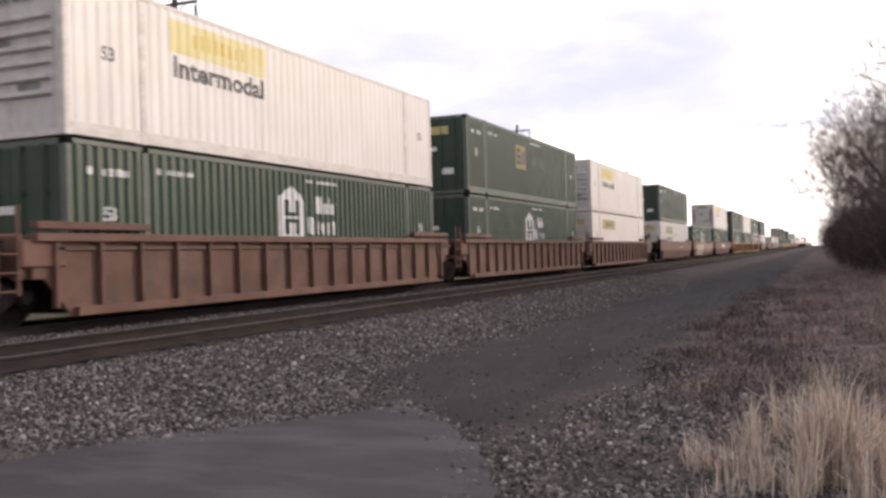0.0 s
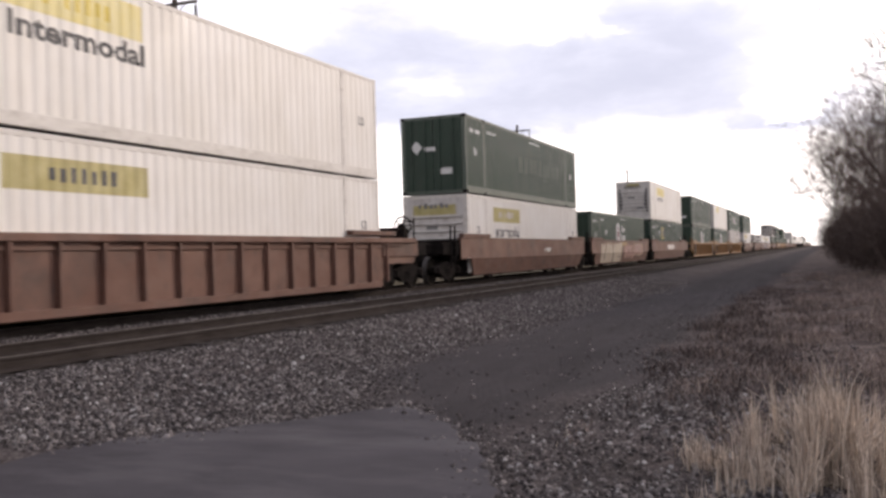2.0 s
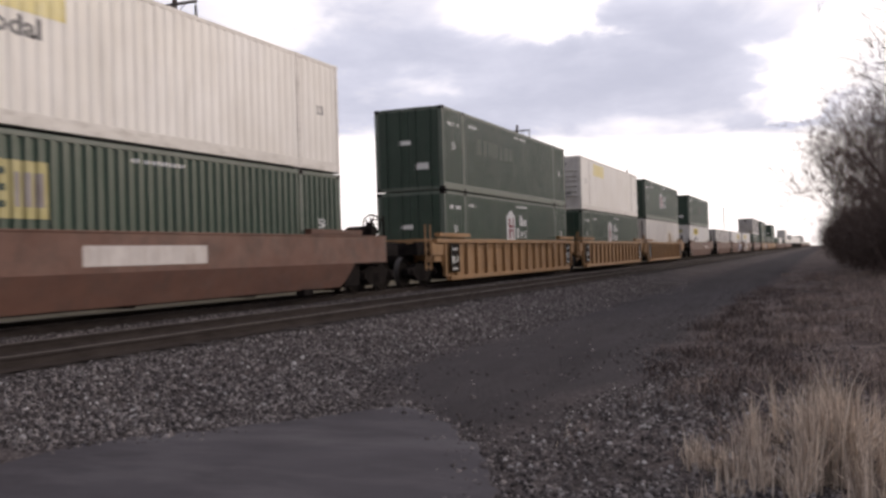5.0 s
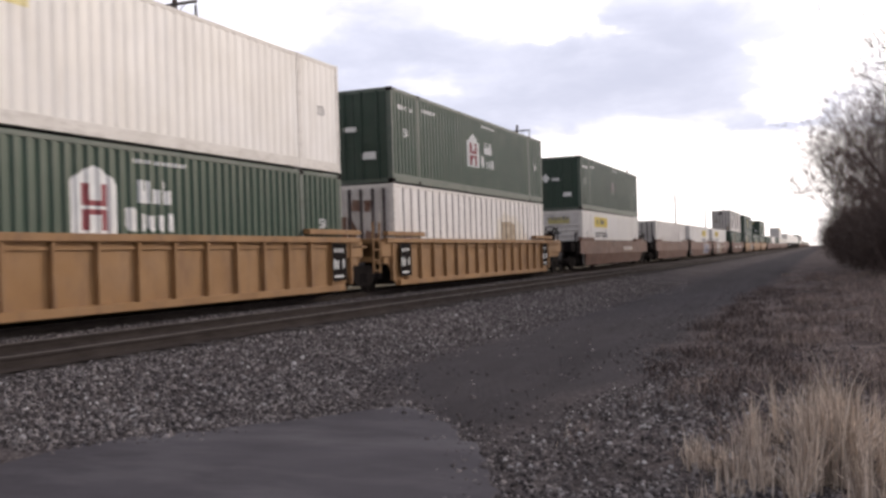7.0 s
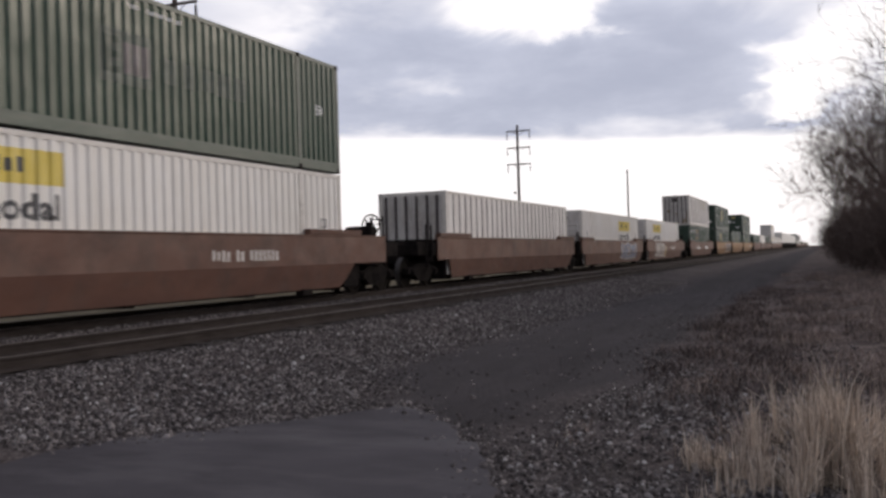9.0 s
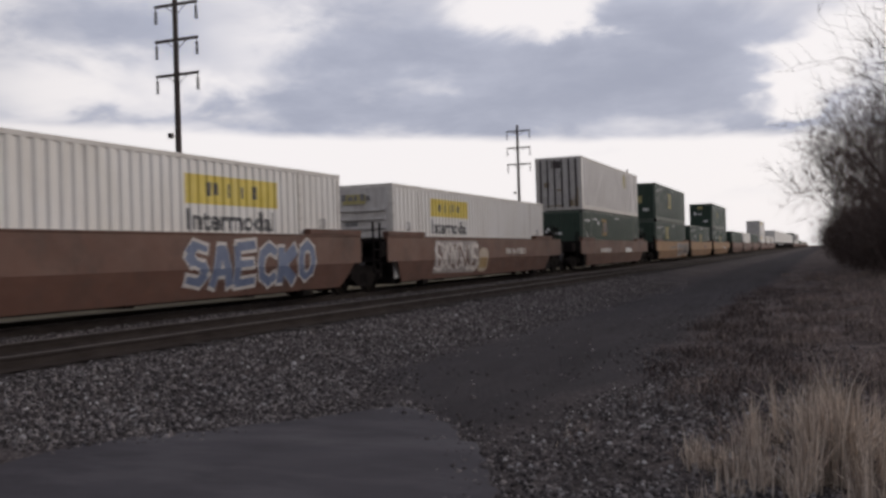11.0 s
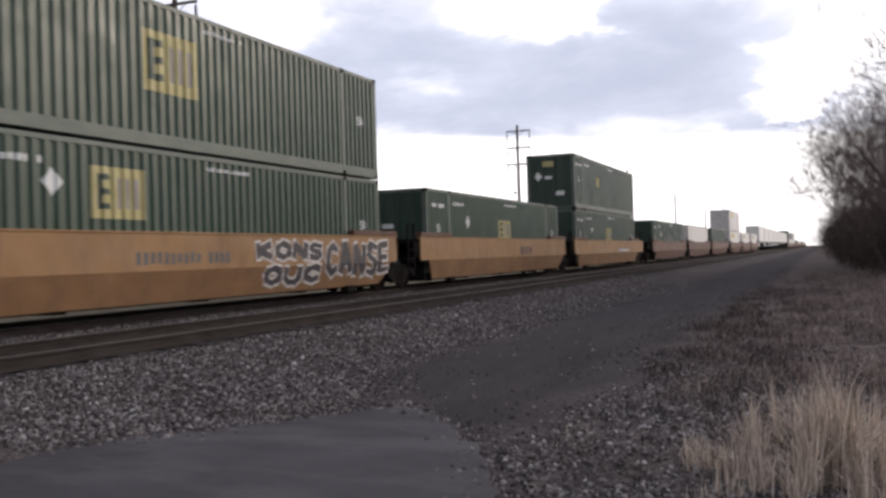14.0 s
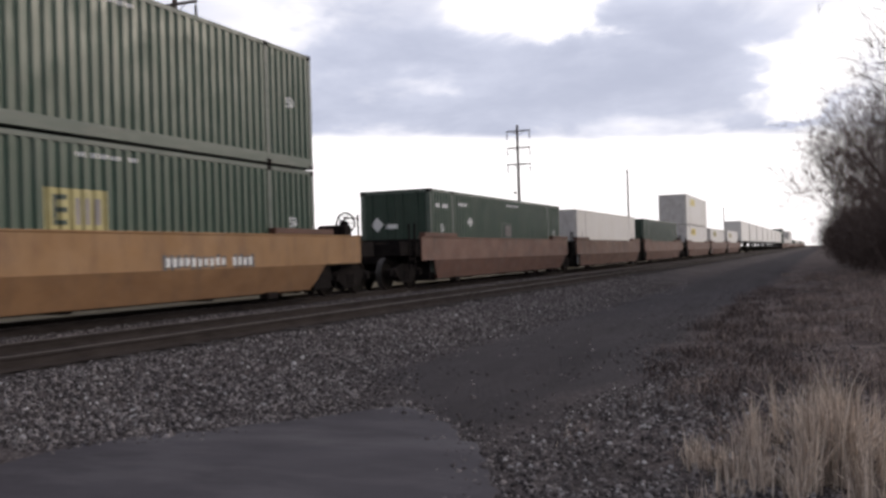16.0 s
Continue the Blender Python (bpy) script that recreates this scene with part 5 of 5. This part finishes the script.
# single brown car
car = well_car(286.0, [0.0], "smooth", M["brown"], "red-brown smooth-sided single well car with white lettering bars")
c = container("green", 286.05, LOWER, G_LOW); small_marks(c, "green", 21); square_mark(c, "green", 4.5, 1.55, 1.45, 0.95, "graf_ochre"); diamond(c, "green", 3.75, 2.25); end_diamond(c)
c = container("ribbed", 286.05, UPPER, "dirty white container with dark upright ribs stacked on top"); end_panel(c, 2.28, 2.68, "alloy_rib", -0.38, 0.14)
for q in ([(0.55, 0.18), (1.1, 0.18), (1.1, 1.25), (0.95, 1.1), (0.9, 0.62), (0.62, 0.5)], [(-0.75, 0.2), (0.3, 0.2), (0.3, 0.30), (-0.75, 0.27)], [(-0.80, 1.25), (-0.55, 1.2), (-0.48, 1.45), (-0.62, 1.6), (-0.82, 1.5)], [(-0.1, 1.05), (0.16, 1.02), (0.14, 1.15), (-0.1, 1.14)]):
    bm = bmesh.new()
    face_mark(bm, q, -0.024)
    part("rust_stain", bm, M["stain_tan"], c, "rust and grime on the end")
pressed("rust_patch", c, "ribbed", "old_yellow", [rect(11.2, 12.1, 1.75, 2.6)], "tan patch")
side_mark(car, "number_bar", bars(3.5, 6.4, 0.92, 1.16, 15, 4, 0.6), "decal_white", "white bars", 0.0)
side_mark(car, "name_bar", [rect(10.6, 11.15, 0.88, 1.16), rect(11.25, 11.8, 0.88, 1.16), rect(11.9, 12.5, 0.88, 1.16)], "decal_white", "white plain bars on the side", 0.0)

# yellow smooth car
car = well_car(309.65, [0.0, PITCH + 0.05, 2 * PITCH + 0.2], "smooth", M["yellow_car"], "faded yellow smooth-sided three-unit well car with block graffiti")
c = container("green", 309.7, LOWER, G_LOW); small_marks(c, "green", 22); square_mark(c, "green", 4.65, 1.5); diamond(c, "green", 3.75, 2.1); end_diamond(c); end_panel(c, 2.0, 2.35, "green_rail", -0.3, 0.3)
c = container("green", 309.7, UPPER, G_TOP); small_marks(c, "green", 23); square_mark(c, "green", 6.1, 1.1, 1.7, 1.2, "old_yellow"); end_panel(c, 1.35, 1.9, "old_yellow", -0.15, 0.25)
c = container("green", 329.35, LOWER, G_LOW); small_marks(c, "green", 24); square_mark(c, "green", 7.3, 1.22, 1.45, 0.78); diamond(c, "green", 3.8, 1.85); end_diamond(c)
c = container("green", 349.05, LOWER, G_LOW); small_marks(c, "green", 25); square_mark(c, "green", 7.3, 1.22, 1.45, 0.78); diamond(c, "green", 3.75, 1.85); end_diamond(c)
c = container("green", 349.05, UPPER, G_TOP); small_marks(c, "green", 26); end_diamond(c); pressed("worn_mark", c, "green", "old_yellow", [rect(5.1, 5.8, 1.4, 1.95)], "worn pale mark"); end_panel(c, 2.25, 2.55, "old_yellow", -0.4, 0.2)
spray_letters(car, 0.0, ["fork", "ring", "zigzag", "snake"], 9.5, 12.5, 0.90, 1.54, 0.26, 12, "graf_dark", "graf_light", 0.06)
spray_letters(car, 0.0, ["ring", "cup", "hook"], 9.8, 12.4, 0.30, 0.98, 0.27, 13, "graf_dark", "graf_light", 0.06)
spray_letters(car, 0.0, ["hook", "peak", "zigzag", "snake", "comb"], 12.6, 16.4, 0.40, 1.54, 0.30, 14, "graf_dark", "graf_light", 0.07)
side_mark(car, "number_bar", bars(5.6, 8.6, 0.98, 1.22, 15, 6, 0.6), "ink", "dark bars", 0.0)
side_mark(car, "name_bar", [rect(9.6, 10.1, 0.95, 1.28), rect(10.2, 10.7, 0.95, 1.28), rect(10.8, 11.3, 0.95, 1.28)], "brown", "brown plain bars on the side", PITCH + 0.05)
side_mark(car, "number_bar", bars(10.2, 13.4, 0.86, 1.16, 15, 6, 0.6), "ink", "dark bars", 2 * PITCH + 0.2)
side_mark(car, "number_bar", bars(10.3, 13.3, 0.92, 1.10, 15, 6, 0.6), "decal_white", "white bars", 2 * PITCH + 0.2, 1.478)

# brown smooth car, then the white pair and the tail
car = well_car(372.7, [0.0, PITCH + 0.1, 2 * PITCH + 0.2], "smooth", M["brown"], "dull brown smooth-sided three-unit well car")
c = container("green", 372.75, LOWER, G_LOW); small_marks(c, "green", 27); diamond(c, "green", 3.75, 1.85); end_diamond(c); square_mark(c, "green", 7.3, 1.22, 1.3, 0.7, "green_rail")
c = container("white", 392.35, LOWER, W_LOW, "plain"); small_marks(c, "white", 28)
c = container("green", 411.95, LOWER, G_LOW)
car = well_car(434.6, [0.0, PITCH, 2 * PITCH], "smooth", M["brown"], "dull brown smooth-sided three-unit well car", spin=False)
c = container("white", 434.65, LOWER, W_LOW, "plain"); yellow_panel(c, "white", 2.9, 1.96, 2.56)
c = container("white", 434.65, UPPER, W_TOP, "plain"); yellow_panel(c, "white", 2.9, 1.9, 2.56, "pale_yellow", "yellow")
c = container("white", 454.15, LOWER, W_LOW, "plain"); yellow_panel(c, "white", 2.9, 1.96, 2.56, "old_yellow")
c = container("white", 473.65, LOWER, W_LOW, "plain"); yellow_panel(c, "white", 2.9, 1.96, 2.56, "old_yellow")


# ---------------------------------------------------------------- tail of the train: trailers on flat cars
def deck_mesh(bm):
    box(bm, -1.25, 1.25, -0.6, LENGTH + 0.6, 0.95, 1.15, 0.02)
    box(bm, -0.3, 0.3, -0.6, LENGTH + 0.6, 0.5, 0.95)


def trailer_body_mesh(bm):
    box(bm, -1.29, 1.29, 0.0, LENGTH, 0.75, 3.95, 0.04)


def trailer_skirt_mesh(bm):
    box(bm, -0.5, 0.5, 1.0, LENGTH - 0.5, 0.42, 0.75)
    for y in (2.6, 2.75):
        for x in (-0.9, 0.9):
            box(bm, x - 0.06, x + 0.06, y - 0.05, y + 0.05, 0.0, 0.76)


def trailer_wheel_mesh(bm):
    for x in (-1.0, 0.75):
        rod(bm, (x, 0, 0), (x + 0.27, 0, 0), 0.4, 14)


def flat_car(s):
    f = thing("flat_car", "dark flat car carrying a white trailer", "railway car", "flat cars of the train")
    part("deck", cached("flat_deck", deck_mesh), M["black"], f)
    for y in (0.2, LENGTH - 0.2):
        truck(f, y, False)
    CARS.append((f, s))


def trailer(s):
    t = thing("road_trailer", "white box trailer riding on a flat car", "trailer", "trailers on flat cars")
    part("body", cached("trailer_body", trailer_body_mesh), M["white"], t)
    part("chassis", cached("trailer_chassis", trailer_skirt_mesh), M["black"], t)
    for y in (LENGTH - 3.3, LENGTH - 2.0):
        w = part("wheel", cached("trailer_wheel", trailer_wheel_mesh), M["black"], t)
        w.location = (0, y, 0.4)
    CONTAINERS.append((t, s, 1.15))


for i in range(8):
    flat_car(497.0 + 18.4 * i)
    trailer(497.0 + 18.4 * i)
for i in range(9):
    s = 646.0 + 39.0 * i
    car = well_car(s, [0.0, PITCH], "smooth", M["brown"], "dull brown smooth-sided well car", spin=False)
    for k, kd in enumerate((("green", "white"), ("white", "white"), ("white", "green"))[i % 3]):
        c = container(kd, s + PITCH * k, LOWER, G_LOW if kd == "green" else W_LOW, "plain")
        if (i + k) % 2 == 0 and i < 3:
            c = container(kd, s + PITCH * k, UPPER, G_TOP if kd == "green" else W_TOP, "plain")


# ---------------------------------------------------------------- utility poles
POLE_X = -29.0
POLE_Y = (37.0, 91.6, 149.4, 200.5, 254.0, 303.0)


def pole_mesh(bm, h):
    rod(bm, (0, 0, -1.2), (0, 0, h), 0.19, 12, 0.12)


def arm_mesh(bm, z):
    box(bm, -1.28, 1.28, -0.16, -0.07, z - 0.07, z + 0.07, 0.01)
    rod(bm, (-0.6, -0.1, z - 0.05), (0.0, -0.1, z - 0.5), 0.02, 5)
    rod(bm, (0.6, -0.1, z - 0.05), (0.0, -0.1, z - 0.5), 0.02, 5)


def string_mesh(bm, x, z):
    rod(bm, (x, -0.11, z - 0.07), (x, -0.11, z - 0.24), 0.02, 6)
    for i in range(5):
        rod(bm, (x, -0.11, z - 0.30 - i * 0.13), (x, -0.11, z - 0.22 - i * 0.13), 0.10, 10, 0.05)


def utility_pole(y, h, arms):
    p = thing("utility_pole", "weathered timber utility pole with three crossarms and hanging insulators" if arms else "thin bare timber utility pole beyond the train", "utility pole", "poles along the line")
    p.location = (POLE_X, y, 0)
    part("shaft", cached(f"shaft_{h}", pole_mesh, h), M["pole"], p)
    for dz in (0.62, 2.35, 4.05) if arms else ():
        a = part("crossarm", cached(f"crossarm_{h}_{dz}", arm_mesh, h - dz), M["pole"], p)
        a.location.x = 0.13
        for x in (-1.2, 1.2):
            part("insulator", cached(f"insulator_{h}_{dz}_{x}", string_mesh, x, h - dz), M["insulator"], a)
    if arms:
        part("switch_box", cached(f"switch_box_{h}", lambda bm: box(bm, -0.55, -0.3, -0.14, 0.1, h - 7.1, h - 6.85, 0.03)), M["insulator"], p)


for y, h, arms in zip(POLE_Y, (14.25, 14.25, 14.0, 12.5, 11.6, 13.6), (1, 1, 0, 0, 0, 0)):
    utility_pole(y, h, arms)


# ---------------------------------------------------------------- bare trees
def tubes_mesh(name, tubes):
    """Tapered tubes (a, b, ra, rb, sides) as one mesh."""
    v, f = [], []
    for a, b, ra, rb, n in tubes:
        d = (b - a).normalized()
        u = d.orthogonal().normalized()
        w = d.cross(u)
        k = len(v)
        for p, r in ((a, ra), (b, rb)):
            for i in range(n):
                t = 2 * math.pi * i / n
                q = p + (u * math.cos(t) + w * math.sin(t)) * r
                v.append((q.x, q.y, q.z))
        for i in range(n):
            f.append((k + i, k + (i + 1) % n, k + n + (i + 1) % n, k + n + i))
    me = bpy.data.meshes.new(name)
    me.from_pydata(v, [], f)
    return me


def grow(rnd, start, way, length, radius, level, deep, trunk, crown, kids, thin=0.009):
    steps = 3 if level < 2 else 2
    p, d, r = start, way.normalized(), radius
    for i in range(steps):
        d = (d + Vector((rnd.uniform(-1, 1), rnd.uniform(-1, 1), rnd.uniform(-0.5, 0.9))) * (0.16 + 0.05 * level)).normalized()
        q = p + d * length / steps
        r2 = r * (0.80 if level < deep else 0.6)
        (trunk if level < 2 else crown).append((p, q, r, r2, 7 if level == 0 else 5 if level == 1 else 3))
        p, r = q, r2
        if level < deep and (level or i > 0):
            for _ in range(kids[level] if i < steps - 1 else kids[level] + 1):
                side = d.orthogonal().normalized()
                side.rotate(Matrix.Rotation(rnd.uniform(0, 2 * math.pi), 3, d))
                nd = d * rnd.uniform(0.5, 0.95) + side * rnd.uniform(0.5, 1.0) + Vector((0, 0, 0.18))
                grow(rnd, p.copy(), nd, length * rnd.uniform(0.52, 0.80), max(thin, r * rnd.uniform(0.45, 0.66)), level + 1, deep, trunk, crown, kids, thin)


def bare_tree(seed, height, label, thin=0.0075, deep=4, kids=(2, 3, 3, 3)):
    rnd = random.Random(seed)
    trunk, crown = [], []
    t = thing("bare_tree", label, "tree", "bare trees beside the lane")
    for _ in range(rnd.choice((1, 2))):
        grow(rnd, Vector((rnd.uniform(-0.2, 0.2), rnd.uniform(-0.2, 0.2), -0.3)), Vector((rnd.uniform(-0.2, 0.2), rnd.uniform(-0.2, 0.2), 1)), height * 0.42, height * 0.015, 0, deep, trunk, crown, kids, thin)
    part("trunk", tubes_mesh("trunk", trunk), M["bark"], t)
    part("crown", tubes_mesh("crown", crown), M["twig"], t)
    return t


def bare_shrub(seed, height, wide):
    rnd = random.Random(seed)
    stems, twigs = [], []
    for _ in range(85):
        a, q = rnd.uniform(0, 2 * math.pi), wide * rnd.random() ** 0.6
        grow(rnd, Vector((math.cos(a) * q, math.sin(a) * q, -0.2)), Vector((rnd.uniform(-0.4, 0.4), rnd.uniform(-0.4, 0.4), 1)), height * rnd.uniform(0.4, 0.75), 0.022, 2, 4, stems, twigs, (2, 2, 2, 2, 1))
    t = thing("bare_shrub", "dense brown leafless thicket shrub beside the lane", "shrub", "thicket beside the lane")
    part("branchwork", tubes_mesh("branchwork", twigs + stems), M["twig"], t)
    return t


TREE = "tall leafless tree with fine dark branches in a thicket"
trees = [bare_tree(31, 10.6, TREE), bare_tree(32, 11.0, TREE), bare_tree(33, 9.6, TREE), bare_tree(31, 8.6, "tall leafless tree with fine bare branches beside the lane", 0.0045, 4, (2, 2, 2, 1))]
spots = [(3, 3.35, 22.0, 10), (1, 4.2, 35.0, 150), (1, 4.0, 41.0, 80), (2, 4.5, 45.0, 200), (2, 3.5, 47.0, 320), (1, 3.9, 53.0, 215), (0, 4.0, 59.0, 45), (1, 5.2, 62.0, 260),
         (2, 3.7, 72.0, 20), (0, 4.6, 86.0, 300), (1, 4.4, 102.0, 190), (2, 4.4, 130.0, 60), (0, 4.6, 165.0, 100)]
used = set()
for k, x, y, a in spots:
    m = pose(x, y, ground_height(x, y), 0, 0, a)
    if k in used:
        copy_thing(trees[k], m)
    else:
        trees[k].matrix_basis = m
        used.add(k)
shrubs = [bare_shrub(41, 3.5, 1.5), bare_shrub(42, 2.9, 1.3)]
used = set()
rnd = random.Random(8)
for i, (x, y) in enumerate((x + (0.75 if y > 45 else 0.1), y) for x, y in [(3.8, 40), (3.0, 44), (5.0, 43), (2.4, 48), (4.6, 50), (1.7, 54), (3.3, 57), (1.4, 62), (2.8, 67), (1.2, 72), (1.5, 80), (2.8, 88), (1.2, 95), (1.2, 110), (1.3, 125), (1.2, 145), (1.2, 170), (1.1, 200), (6.2, 46), (5.4, 58)]):
    k = i % 2
    m = pose(x, y, ground_height(x, y), 0, 0, rnd.uniform(0, 360))
    if k in used:
        copy_thing(shrubs[k], m)
    else:
        shrubs[k].matrix_basis = m
        used.add(k)


def far_trees():
    rnd = random.Random(77)
    tubes = []
    for _ in range(560):
        x, y = rnd.uniform(-135, -85), rnd.uniform(40, 700)
        h = rnd.uniform(2.6, 4.6) * (1.7 if rnd.random() < 0.10 else 1)
        foot = Vector((x, y, -1))
        top = foot + Vector((rnd.gauss(0, 0.2), rnd.gauss(0, 0.2), h * 0.7 + 1))
        tubes.append((foot, top, 0.12, 0.05, 3))
        for _ in range(30):
            a = foot.lerp(top, rnd.uniform(0.15, 1.0))
            d = Vector((rnd.gauss(0, 1), rnd.gauss(0, 1), rnd.uniform(0.1, 1.2))).normalized()
            tubes.append((a, a + d * h * rnd.uniform(0.2, 0.45), 0.05, 0.02, 3))
    me = tubes_mesh("distant_treeline", tubes)
    tagged(part("distant_treeline", me, M["twig"]), "distant hazy line of bare trees across the field", "trees", kind="stuff")


far_trees()


# ---------------------------------------------------------------- what moves
def motions():
    for t, s, z in CONTAINERS:
        walk(t, [(k * 4.0, pose(TRACK_X, s - SPEED * k * 4.0, z)) for k in range(5)])
    for t, s in CARS:
        walk(t, [(k * 4.0, pose(TRACK_X, s - SPEED * k * 4.0, 0.0)) for k in range(5)])
    turn = math.degrees(SPEED / WHEEL_R / FPS)
    for w, dy in WHEELSETS:
        walk(w, [(k / FPS, pose(0, dy, WHEEL_R, turn * k)) for k in range(int(16.0 * FPS) + 1)])


motions()
